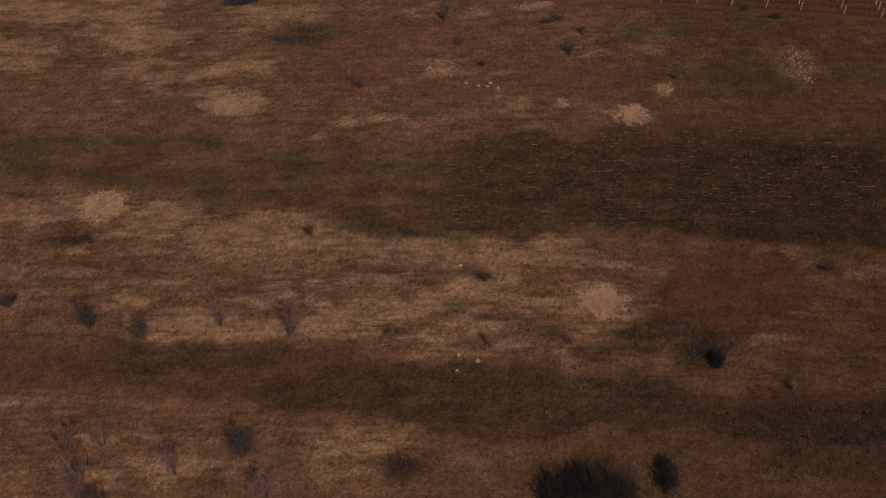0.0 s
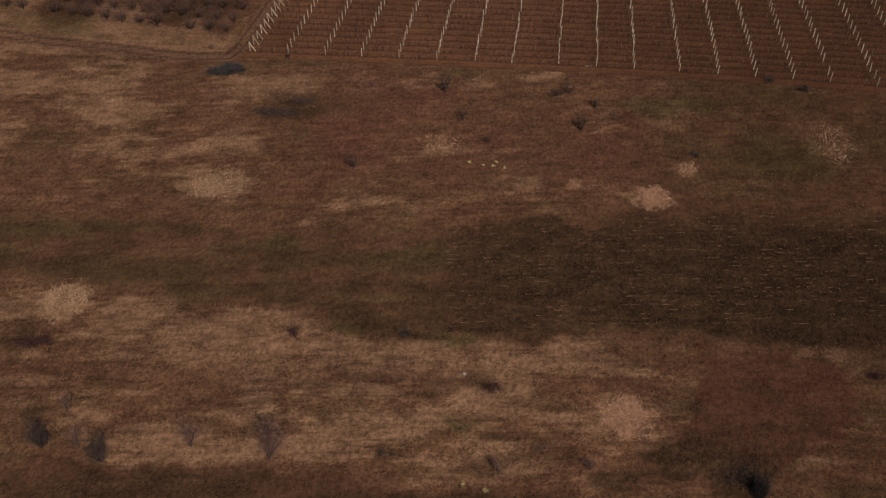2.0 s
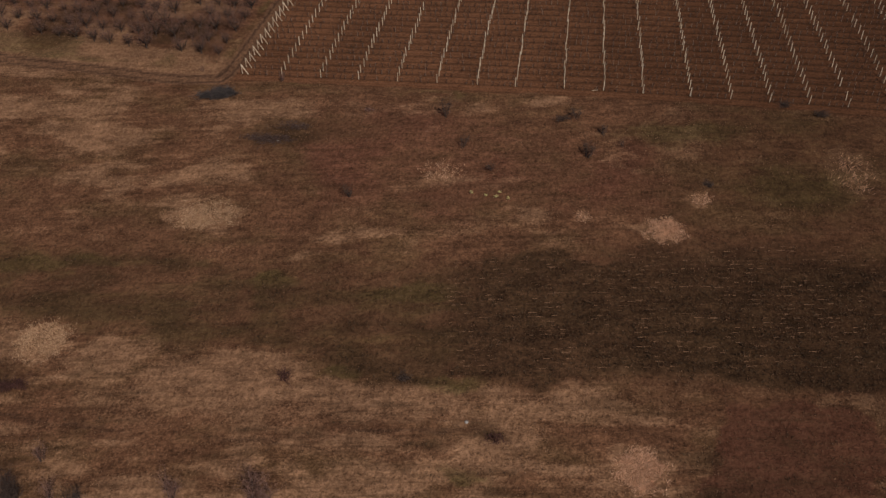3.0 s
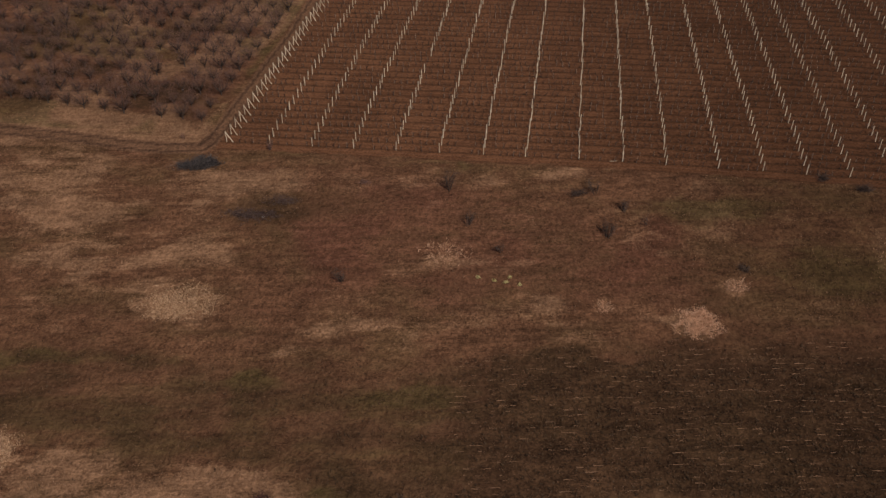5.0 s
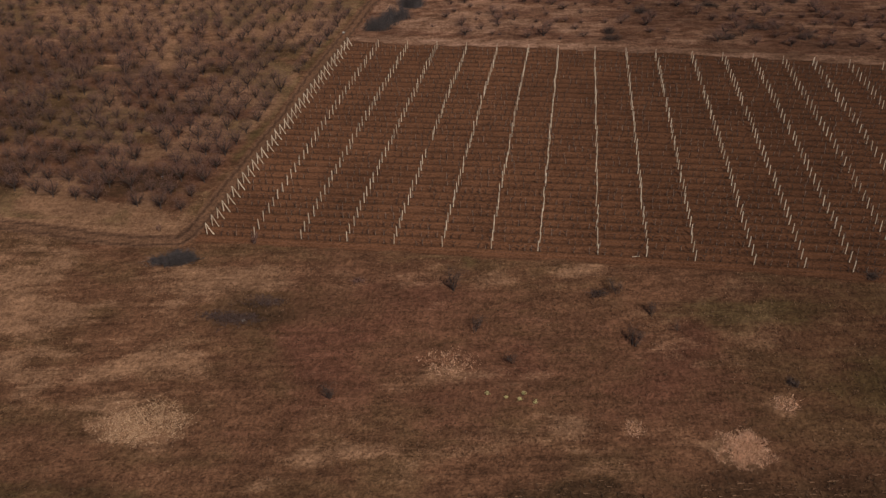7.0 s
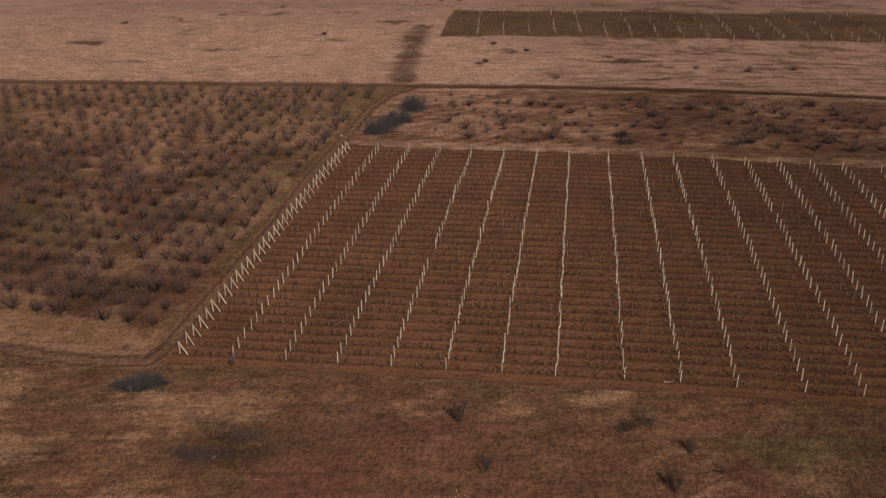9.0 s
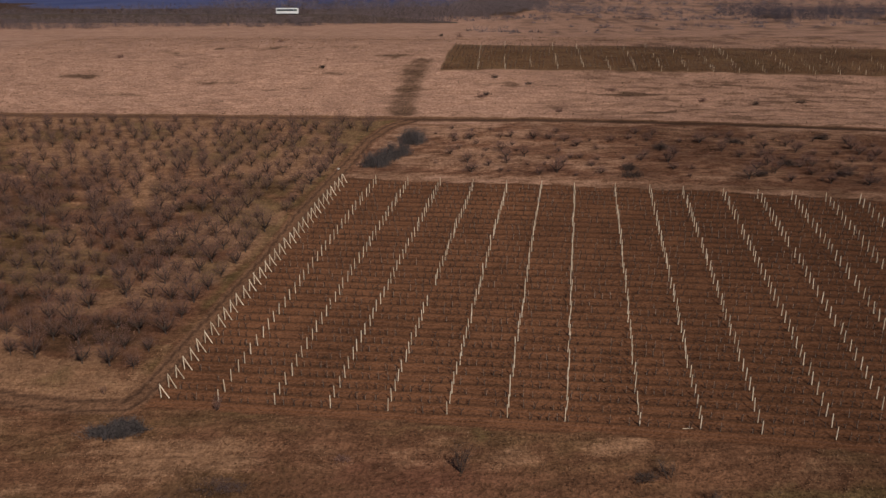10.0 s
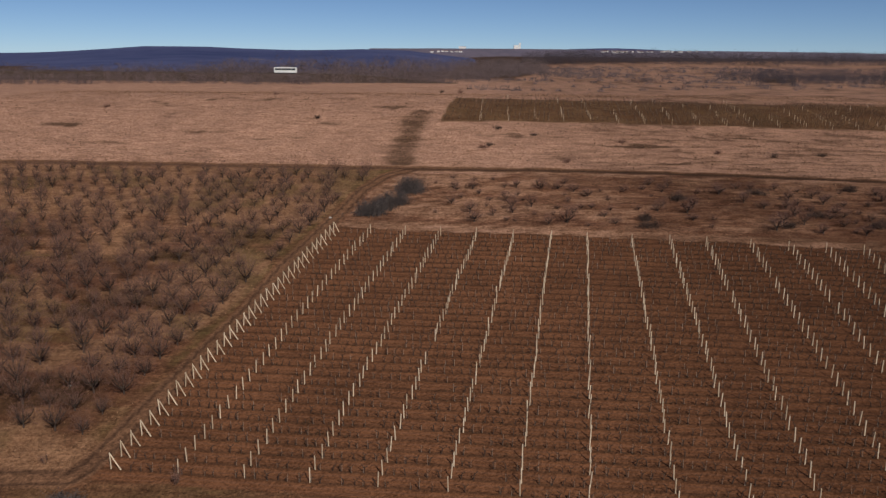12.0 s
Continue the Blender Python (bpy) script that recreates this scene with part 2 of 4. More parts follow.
# dark weedy streaks in the tan field
WEED_STREAKS = [(-72.9, 374.4, 9, 3, .9), (-88.8, 366.8, 7, 2.4, .9), (-54.5, 374.2, 6, 3, .8), (-37.4, 374.5, 8, 3, .9), (-109.6, 338.6, 10, 2.4, .8), (-69.3, 331.2, 6, 1.6, .9), (-49.4, 326, 9, 1.1, .7), (-18.3, 360.6, 6, 2, .8),
                (52.1, 323.8, 9, 1.8, .6), (80.6, 335, 12, 2, .6), (105.1, 320.3, 9, 1.6, .8), (16.9, 330.9, 9, 1.6, .6), (30, 312, 14, 1.2, .5), (-95, 322, 14, 1, .5), (-30, 340, 16, 1.3, .5), (60, 308, 18, 1.1, .5)]


def region(x, y, outline, soft=1.0):
    """1 inside a ragged outline, 0 outside."""
    wx, wy = x + 8 * (patchy3(x, y, 6, 240) - 0.5), y + 5 * (patchy3(x, y, 5, 250) - 0.5)
    inside, best = np.zeros(np.shape(x), bool), np.full(np.shape(x), 1e9)
    for (ax, ay), (bx, by) in zip(outline, outline[1:] + outline[:1]):
        dx, dy = bx - ax, by - ay
        k = np.clip(((wx - ax) * dx + (wy - ay) * dy) / (dx * dx + dy * dy), 0, 1)
        best = np.minimum(best, np.hypot(wx - ax - k * dx, wy - ay - k * dy))
        if ay != by:
            inside ^= ((ay > wy) != (by > wy)) & (wx < ax + (wy - ay) * dx / dy)
    return smooth(-soft, soft, np.where(inside, best, -best))


def zones(x, y):
    """How much of each kind of cover, and of painted shade, the ground carries at a place."""
    x, y = np.asarray(x, float), np.asarray(y, float)
    i, j = vine_grid(x, y)
    rag = 0.5 * (patchy(x, y, 3, 3) - 0.5)
    soil = smooth(-0.3, -0.12, i + rag * 0.2) * smooth(-1.15, -0.75, j + rag) * (1 - smooth(34.9, 35.3, j + rag)) * (1 - smooth(19.5, 20, i))
    d_track, s_track = near_line(x, y, TRACK)
    d_road, s_road = near_line(x, y, ROAD)
    d_far, _ = near_line(x, y, FAR_TRACK)
    left = (s_track < 0) & (y > 183)
    beyond = (s_road < 0)
    orchard = np.where(left & ~beyond, smooth(1.0, 6.0, d_track + 3 * rag), 0.0)
    tan = np.where(beyond, smooth(0.5, 3, d_road), 0.0)
    scrub = np.where(~left & ~beyond & (j > ROWS_N - 0.3), 1.0, 0.0)
    verge = np.where(left & ~beyond, 1 - orchard, 0.0)
    meadow = 1 - np.clip(soil + orchard + tan + scrub, 0, 1)
    stretched = patchy3(x / 2.4, y, 5, 11)
    streaky = patchy3(x / 5, y, 1.6, 211)
    patches = patchy3(x / 1.5, y, 9, 21)
    band, stubble, fallow = region(x, y, STRAW_BAND), region(x, y, STUBBLE, 0.8), region(x, y, LOW_FALLOW, 0.9)
    olive, red, pale, rusty = region(x, y, OLIVE_BAND, 2.5), region(x, y, RED_MEADOW, 4), region(x, y, PALE_WEST, 4), region(x, y, RUST_PATCH)
    straw = np.maximum(blot(x, y, STRAW), np.maximum(blot(x, y, STRAW2), blot(x, y, STRAW3))) * meadow
    straw = straw + meadow * (band * (0.12 + 0.52 * smooth(0.40, 0.70, 0.6 * streaky + 0.4 * stretched)) + pale * (0.06 + 0.46 * smooth(0.42, 0.68, 0.5 * stretched + 0.5 * streaky)) + 0.36 * smooth(0.52, 0.75, stretched) * (1 - olive))
    straw = straw + meadow * 0.22 * smooth(82, 74, y) * smooth(0.4, 0.65, streaky) * (1 - fallow)
    low = meadow * smooth(83, 75, y) * smooth(-18, 4, x)
    straw = straw * (1 - 0.55 * low) * (1 - 0.9 * rusty) * (1 - 0.75 * stubble) * (1 - 0.75 * fallow) * (1 - 0.55 * olive)
    straw = straw + orchard * (0.62 * smooth(0.5, 0.7, patches) + 0.12 + 0.3 * smooth(26, 6, d_track) * smooth(0.36, 0.55, patches) + 0.46 * smooth(230, 280, y) + 1.25 * blot(x, y, ORCHARD_STRAW))
    straw = straw + tan * (1.15 - 0.45 * smooth(0.58, 0.75, stretched)) * (1 - smooth(0, 90, y - 520 - 0.5 * np.maximum(x + 170, 0) - 620 * smooth(40, 150, x))) + scrub * (0.35 + 0.25 * smooth(0.46, 0.68, stretched))
    straw = straw + 0.9 * smooth(193, 189, y + 0.235 * (x + 47) + 3 * rag) * np.where(left, 1.0, 0.0) * smooth(0.22, 0.48, patches) * (x < -40)
    straw = straw + np.where(s_road > 0, 0.9 * smooth(6.5, 2.0, d_road) * smooth(0.3, 0.6, patchy3(x / 3, y, 5, 221)), 0) * (1 - soil)
    straw = straw + scrub * 0.28 * smooth(1.6, 0.5, np.abs(j - 35.9))
    dark = blot(x, y, DARK) * meadow * (1 - band * 0.35) + meadow * (0.22 * smooth(0.55, 0.75, patchy3(x / 2, y, 7, 31)) + stubble * (0.42 + 0.4 * smooth(0.36, 0.62, 0.5 * streaky + 0.5 * patches)) + 0.45 * fallow + 0.3 * rusty + olive * (0.27 + 0.24 * smooth(0.42, 0.6, streaky)) + band * 0.5 * smooth(0.56, 0.72, patchy3(x / 6, y, 1.4, 231)))
    dark = dark + 0.42 * low
    dark = dark + orchard * 0.62 * smooth(0.52, 0.34, patches) * smooth(4, 16, d_track) * (1 - 0.65 * smooth(245, 280, y)) + orchard * 0.34 * smooth(238, 206, y) * smooth(2, 9, d_track) + scrub * (0.05 + 0.24 * smooth(0.5, 0.35, stretched))
    dark = dark + tan * (0.72 * smooth(6.5, 0.5, d_far + 2 * (patchy3(x, y, 3, 91) - 0.5)) * (0.7 + 0.3 * smooth(0.3, 0.6, patchy3(x, y, 2.6, 93))) + 0.95 * blot(x, y, WEED_STREAKS) * smooth(0.34, 0.6, patchy3(x / 3, y, 1.8, 291)) + (0.24 + 0.36 * smooth(-5, 70, x)) * smooth(0.36, 0.70, streaky))
    dark = dark + np.where(beyond, 0.9 * smooth(0, 90, y - 520 - 0.5 * np.maximum(x + 170, 0) - 620 * smooth(40, 150, x)), 0)
    green = (blot(x, y, GREEN) + 0.5 * olive * smooth(0.36, 0.6, stretched) + 0.2 * stubble * smooth(0.5, 0.7, patches) + 0.3 * smooth(30, 60, x) * smooth(140, 150, y)) * meadow + 0.8 * verge * smooth(1.5, 2.6, d_track) * smooth(0.2, 0.5, patches) * (y > 190) + orchard * 0.6 * smooth(0.5, 0.66, patchy3(x, y, 12, 71))
    straw = straw + 0.4 * verge * smooth(1.6, 2.8, d_track) * smooth(0.3, 0.6, stretched)
    rust = (rusty + 0.42 * red + 0.5 * fallow + 0.3 * smooth(0.5, 0.7, patchy3(x, y, 14, 81))) * meadow + orchard * 0.5 + scrub * 0.6
    path = np.maximum(smooth(2.4, 1.2, d_track) * 0.85, smooth(2.0, 1.3, d_road))
    lines = np.zeros(np.shape(x))
    for t in TERRACES:
        lines = np.maximum(lines, smooth(0.75, 0.2, near_line(x, y + 1.2 * (patchy3(x, y, 8, 261) - 0.5), t)[0]))
    ruts = np.maximum(0.7 * smooth(0.65, 0.2, np.abs(d_track - 0.95)), smooth(1.3, 0.6, d_road) * (0.55 + 0.45 * smooth(-30, 30, x)))
    ruts = np.maximum(ruts, 0.6 * lines * meadow * smooth(0.3, 0.5, patchy3(x, y, 6, 271)))
    second = smooth(-0.8, 0.6, x + 2.4 + rag * 2 - 0.135 * (y - 344)) * smooth(-1, 0.6, y - 344 - 0.06 * x + rag) * (1 - smooth(-0.6, 1.2, y - 382 - 0.062 * x + rag))
    keep = (1 - 0.9 * second) * (1 - soil)
    second_row = (y - 345 - 0.058 * x) / 2.75
    # painted shade that grows eastward, weaker on the tan field
    east_shade = smooth(8, 66, x + 16 * (patchy3(x, y, 18, 281) - 0.5)) * (1 - 0.45 * tan)
    return dict(straw=straw * keep * (1 - path) + second * (0.22 + 0.5 * smooth(0.45, 0.95, np.cos(second_row * 3.1416) ** 2) * smooth(0.3, 0.55, stretched)), dark=dark * keep + second * (0.22 + 0.3 * smooth(0.45, 0.65, stretched)), green=green * keep + 0.55 * second, rust=rust * keep + 0.15 * second,
                soil=soil + 0.40 * second, path=path, ruts=ruts * (1 - soil), row=np.where(second > 0.2, second_row, j), tan=straw * keep * np.clip(tan + 0.6 * scrub, 0, 1) * (1 - path), east_shade=east_shade)


# ------------------------------------------------ ground
def ground_material():
    m = bpy.data.materials.new("hillside")
    m.use_nodes = True
    nt = m.node_tree
    N, Lk = nt.nodes.new, nt.links.new
    b = nt.nodes["Principled BSDF"]
    b.inputs["Roughness"].default_value = 0.95
    b.inputs["Specular IOR Level"].default_value = 0.1
    co = N("ShaderNodeTexCoord").outputs["Object"]

    def noise_at(scale, detail=5, stretch=(1, 1, 1)):
        mp = N("ShaderNodeMapping")
        mp.inputs["Scale"].default_value = stretch
        Lk(co, mp.inputs["Vector"])
        n = N("ShaderNodeTexNoise")
        n.inputs["Scale"].default_value, n.inputs["Detail"].default_value = scale, detail
        n.inputs["Roughness"].default_value = 0.65
        Lk(mp.outputs[0], n.inputs["Vector"])
        return n.outputs["Fac"]

    def attr(name):
        a = N("ShaderNodeAttribute")
        a.attribute_name = name
        return a.outputs["Fac"]

    def op(kind, a, c, d=None):
        n = N("ShaderNodeMath")
        n.operation = kind
        for k, v in enumerate((a, c, d)):
            if v is None:
                continue
            if isinstance(v, (int, float)):
                n.inputs[k].default_value = v
            else:
                Lk(v, n.inputs[k])
        return n.outputs[0]

    def span(v, lo, hi, a=0.0, c=1.0):
        n = N("ShaderNodeMapRange")
        n.interpolation_type = "SMOOTHSTEP"
        for k, q in enumerate((lo, hi, a, c)):
            n.inputs[k + 1].default_value = q
        Lk(v, n.inputs[0])
        return n.outputs[0]

    def tone(v, dark, light, lo=0.3, hi=0.7):
        r = N("ShaderNodeValToRGB")
        r.color_ramp.elements[0].position, r.color_ramp.elements[1].position = lo, hi
        r.color_ramp.elements[0].color, r.color_ramp.elements[1].color = (*dark, 1), (*light, 1)
        Lk(v, r.inputs[0])
        return r.outputs[0]

    def over(base, top, fac):
        n = N("ShaderNodeMix")
        n.data_type = "RGBA"
        Lk(fac, n.inputs[0])
        Lk(base, n.inputs[6])
        Lk(top, n.inputs[7])
        return n.outputs[2]

    fine, mid, wide = noise_at(3.6, 3, (0.8, 1, 1)), noise_at(0.55, 6, (0.45, 1, 1)), noise_at(0.08, 4)
    lines = noise_at(1.3, 2, (0.035, 1, 1))
    streak = noise_at(0.9, 3, (0.12, 1, 1))
    grain = op("MULTIPLY_ADD", fine, 0.45, op("MULTIPLY_ADD", mid, 0.40, op("MULTIPLY", streak, 0.15)))
    ragged = op("MULTIPLY_ADD", mid, 0.55, op("MULTIPLY_ADD", fine, 0.45, op("MULTIPLY", streak, 0.4)))
    cut = lambda name, hard=0.28: span(op("MULTIPLY_ADD", op("SUBTRACT", ragged, 0.7), 1.5, attr(name)), 0.5 - hard, 0.5 + hard)
    col = tone(grain, (0.064, 0.030, 0.0165), (0.255, 0.122, 0.068), 0.37, 0.63)
    olive = tone(grain, (0.056, 0.031, 0.014), (0.205, 0.116, 0.059), 0.37, 0.63)
    col = over(col, olive, span(op("MULTIPLY_ADD", noise_at(0.11, 4, (0.5, 1, 1)), 0.8, op("MULTIPLY", mid, 0.2)), 0.43, 0.63, 0.0, 0.8))
    col = over(col, tone(grain, (0.088, 0.035, 0.021), (0.215, 0.092, 0.057), 0.37, 0.63), cut("rust", 0.4))
    col = over(col, tone(grain, (0.115, 0.057, 0.031), (0.42, 0.235, 0.138), 0.36, 0.64), op("MULTIPLY", cut("straw", 0.34), 0.92))
    col = over(col, tone(grain, (0.22, 0.116, 0.078), (0.60, 0.360, 0.262), 0.34, 0.66), op("MULTIPLY", cut("tan", 0.40), 0.92))
    col = over(col, tone(grain, (0.040, 0.034, 0.012), (0.115, 0.094, 0.032), 0.36, 0.64), op("MULTIPLY", cut("green", 0.4), 0.6))
    col = over(col, tone(grain, (0.014, 0.008, 0.0045), (0.095, 0.052, 0.027), 0.37, 0.63), op("MULTIPLY", cut("dark", 0.36), 0.8))
    # thin furrows along the slope
    col = over(col, tone(fine, (0.030, 0.016, 0.009), (0.075, 0.040, 0.022)), op("MULTIPLY", span(op("MULTIPLY_ADD", fine, 0.35, op("MULTIPLY", lines, 0.65)), 0.555, 0.62), op("MULTIPLY", span(attr("tan"), 0.5, 0.1), 0.36)))
    # tilled vineyard soil with a strip of weeds and painted vine shade under every row
    phase = op("PINGPONG", op("ADD", attr("row"), op("MULTIPLY", op("SUBTRACT", mid, 0.5), 0.25)), 0.5)
    strip = span(phase, 0.20, 0.02)
    wheel = span(op("ABSOLUTE", op("SUBTRACT", phase, 0.32), 0), 0.09, 0.02)
    tilled = tone(op("MULTIPLY_ADD", fine, 0.6, op("MULTIPLY_ADD", wide, 0.2, op("MULTIPLY", streak, 0.2))), (0.090, 0.038, 0.018), (0.216, 0.094, 0.047), 0.40, 0.60)
    tilled = over(tilled, tone(fine, (0.042, 0.021, 0.012), (0.095, 0.048, 0.028)), op("MULTIPLY", strip, 0.66))
    tilled = over(tilled, tone(fine, (0.14, 0.066, 0.040), (0.21, 0.104, 0.064)), op("MULTIPLY", wheel, 0.5))
    col = over(col, tilled, span(attr("soil"), 0.2, 0.8))
    earth = tone(fine, (0.11, 0.056, 0.033), (0.25, 0.135, 0.080))
    col = over(col, earth, op("MULTIPLY", span(op("ADD", attr("path"), op("MULTIPLY", op("SUBTRACT", fine, 0.5), 0.5)), 0.3, 0.7), 0.85))
    col = over(col, tone(fine, (0.045, 0.024, 0.015), (0.085, 0.046, 0.030)), op("MULTIPLY", span(attr("ruts"), 0.2, 0.8), 0.85))
    # slow drift of brightness over the land
    hue = N("ShaderNodeMix")
    hue.data_type, hue.blend_type = "RGBA", "MULTIPLY"
    Lk(span(attr("soil"), 0.2, 0.8, 1.0, 0.35), hue.inputs[0])
    Lk(col, hue.inputs[6])
    drift = op("MULTIPLY_ADD", noise_at(0.33, 3, (0.6, 1, 1)), 0.5, op("MULTIPLY", wide, 0.5))
    Lk(tone(drift, (0.80, 0.79, 0.79), (1.18, 1.17, 1.15), 0.36, 0.64), hue.inputs[7])
    # tussocks: shade of the pockets between clumps multiplied into the colour
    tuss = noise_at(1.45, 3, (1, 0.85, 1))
    clump_shade = N("ShaderNodeMix")
    clump_shade.data_type, clump_shade.blend_type = "RGBA", "MULTIPLY"
    Lk(span(attr("soil"), 0.2, 0.8, 1.0, 0.25), clump_shade.inputs[0])
    Lk(hue.outputs[2], clump_shade.inputs[6])
    Lk(tone(tuss, (0.76, 0.745, 0.73), (1.16, 1.16, 1.155), 0.38, 0.60), clump_shade.inputs[7])
    # shade painted into the ground colour, darker towards the east
    shaded = N("ShaderNodeMix")
    shaded.data_type, shaded.blend_type = "RGBA", "MULTIPLY"
    Lk(op("MULTIPLY", attr("east_shade"), 0.8), shaded.inputs[0])
    Lk(clump_shade.outputs[2], shaded.inputs[6])
    shaded.inputs[7].default_value = (0.54, 0.52, 0.50, 1)
    Lk(shaded.outputs[2], b.inputs["Base Color"])
    bp = N("ShaderNodeBump")
    bp.inputs["Strength"].default_value, bp.inputs["Distance"].default_value = 1.0, 0.42
    Lk(op("MULTIPLY_ADD", tuss, 0.8, grain), bp.inputs["Height"])
    Lk(bp.outputs[0], b.inputs["Normal"])
    return m


def stretch(lo, hi, step, far_lo, far_hi, grow=1.12):
    mid = list(np.arange(lo, hi + step / 2, step))
    a, s = [], step
    while (a[-1] if a else lo) > far_lo:
        s *= grow
        a.append((a[-1] if a else lo) - s)
    c, s = [], step
    while (c[-1] if c else hi) < far_hi:
        s *= grow
        c.append((c[-1] if c else hi) + s)
    return np.array(a[::-1] + mid + c)


def build_ground():
    xs, ys = stretch(-105, 118, 0.72, -4800, 4800), stretch(56, 325, 0.72, -1500, 4800, 1.06)
    X, Y = np.meshgrid(xs, ys)
    Z = land(X, Y)
    zn = zones(X, Y)
    Z = Z + (1 - zn["soil"]) * 0.5 * (patchy3(X, Y, 6, 5) - 0.5) + 0.10 * (patchy(X, Y, 1.3, 9) - 0.5) - 0.12 * zn["ruts"]
    inside = (zn["soil"] > 0.6) & (Y < 300)
    Z = Z + np.where(inside, 0.10 * np.cos(2 * math.pi * zn["row"]), 0)
    me = bpy.data.meshes.new("ground")
    ny, nx = X.shape
    k = np.arange(nx * ny).reshape(ny, nx)
    faces = np.stack([k[:-1, :-1], k[:-1, 1:], k[1:, 1:], k[1:, :-1]], -1).reshape(-1, 4)
    me.vertices.add(nx * ny)
    me.vertices.foreach_set("co", np.stack([X, Y, Z], -1).astype(np.float32).ravel())
    me.loops.add(faces.size)
    me.loops.foreach_set("vertex_index", faces.astype(np.int32).ravel())
    me.polygons.add(len(faces))
    me.polygons.foreach_set("loop_start", np.arange(0, faces.size, 4, dtype=np.int32))
    me.update(calc_edges=True)
    me.shade_smooth()
    for name in ("straw", "dark", "green", "rust", "soil", "path", "ruts", "row", "tan", "east_shade"):
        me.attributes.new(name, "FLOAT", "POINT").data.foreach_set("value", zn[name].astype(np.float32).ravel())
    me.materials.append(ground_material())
    return tagged(new("ground", me), "brown dry hillside of grass, tilled soil and earth tracks", "ground", kind="structure")


build_ground()


# ------------------------------------------------ mesh helpers
class Shape:
    """Gathers faces for one mesh."""

    def __init__(self):
        self.v, self.f, self.m = [], [], []

    def tube(self, pts, radii, sides=4, mat=0, cap=True):
        base = len(self.v)
        n = len(pts)
        for k, (p, r) in enumerate(zip(pts, radii)):
            p = Vector(p)
            d = Vector(pts[min(k + 1, n - 1)]) - Vector(pts[max(k - 1, 0)])
            d = d.normalized() if d.length > 1e-9 else Vector((0, 0, 1))
            a = d.orthogonal().normalized() if abs(d.z) < 0.95 else Vector((1, 0, 0))
            c = d.cross(a).normalized()
            a = c.cross(d)
            for s in range(sides):
                w = 2 * math.pi * s / sides
                self.v.append(tuple(p + a * (r * math.cos(w)) + c * (r * math.sin(w))))
        for k in range(n - 1):
            for s in range(sides):
                q, t = base + k * sides + s, base + k * sides + (s + 1) % sides
                self.f.append((q, t, t + sides, q + sides))
                self.m.append(mat)
        if cap:
            self.f.append(tuple(base + (n - 1) * sides + s for s in range(sides)))
            self.m.append(mat)

    def blade(self, foot, tip, width, mat=0, turn=0.0):
        b = len(self.v)
        w = Vector((math.cos(turn), math.sin(turn), 0)) * width
        f = Vector(foot)
        self.v += [tuple(f - w), tuple(f + w), tuple(tip)]
        self.f.append((b, b + 1, b + 2))
        self.m.append(mat)

    def box(self, lo, hi, mat=0):
        b = len(self.v)
        for z in (lo[2], hi[2]):
            self.v += [(lo[0], lo[1], z), (hi[0], lo[1], z), (hi[0], hi[1], z), (lo[0], hi[1], z)]
        for q in ((3, 2, 1, 0), (4, 5, 6, 7), (0, 1, 5, 4), (1, 2, 6, 5), (2, 3, 7, 6), (3, 0, 4, 7)):
            self.f.append(tuple(b + k for k in q))
            self.m.append(mat)

    def add(self, other, m=None, mat=None):
        b = len(self.v)
        self.v += [tuple(m @ Vector(p)) for p in other.v] if m else other.v
        self.f += [tuple(b + k for k in q) for q in other.f]
        self.m += other.m if mat is None else [mat] * len(other.m)

    def mesh(self, name, mats, smoothed=False):
        me = bpy.data.meshes.new(name)
        me.from_pydata(self.v, [], self.f)
        for mt in mats:
            me.materials.append(mt)
        if len(mats) > 1:
            me.polygons.foreach_set("material_index", self.m)
        if smoothed:
            me.shade_smooth()
        me.update()
        return me


def part(name, me, parent, label="", m=None):
    """One mesh object under a thing or a part."""
    ob = new(name, me)
    ob.parent = parent
    if m is not None:
        ob.matrix_basis = m
    return tagged(ob, label)


def thing(name, m, label, category, group="", kind=""):
    ob = new(name)
    ob.empty_display_size = 0.3
    ob.matrix_basis = m
    return tagged(ob, label, category, group, kind)


def soup(name, verts, mat, label, category, corners=3):
    """A large crowd of triangles from an array, as one object of stuff."""
    n = len(verts) // corners
    me = bpy.data.meshes.new(name)
    me.vertices.add(len(verts))
    me.vertices.foreach_set("co", np.asarray(verts, np.float32).ravel())
    me.loops.add(n * corners)
    me.loops.foreach_set("vertex_index", np.arange(n * corners, dtype=np.int32))
    me.polygons.add(n)
    me.polygons.foreach_set("loop_start", np.arange(0, n * corners, corners, dtype=np.int32))
    me.update(calc_edges=True)
    me.materials.append(mat)
    return tagged(new(name, me), label, category, kind="stuff")


# ------------------------------------------------ vineyard
def post_mesh(height, seed):
    """A tapered square concrete post with chamfered corners."""
    s = Shape()
    rng = random.Random(seed)
    top = height * rng.uniform(0.97, 1.03)
    s.tube([(0, 0, -0.3), (0, 0, top - 0.04), (0, 0, top)], [0.076, 0.064, 0.046], 8)
    return s.mesh("post", [CONCRETE])


def strut_mesh():
    s = Shape()
    s.tube([(1.25, 0, -0.1), (0.62, 0, 0.95), (0.02, 0, 2.02)], [0.075, 0.072, 0.066], 6)
    return s.mesh("strut", [CONCRETE])


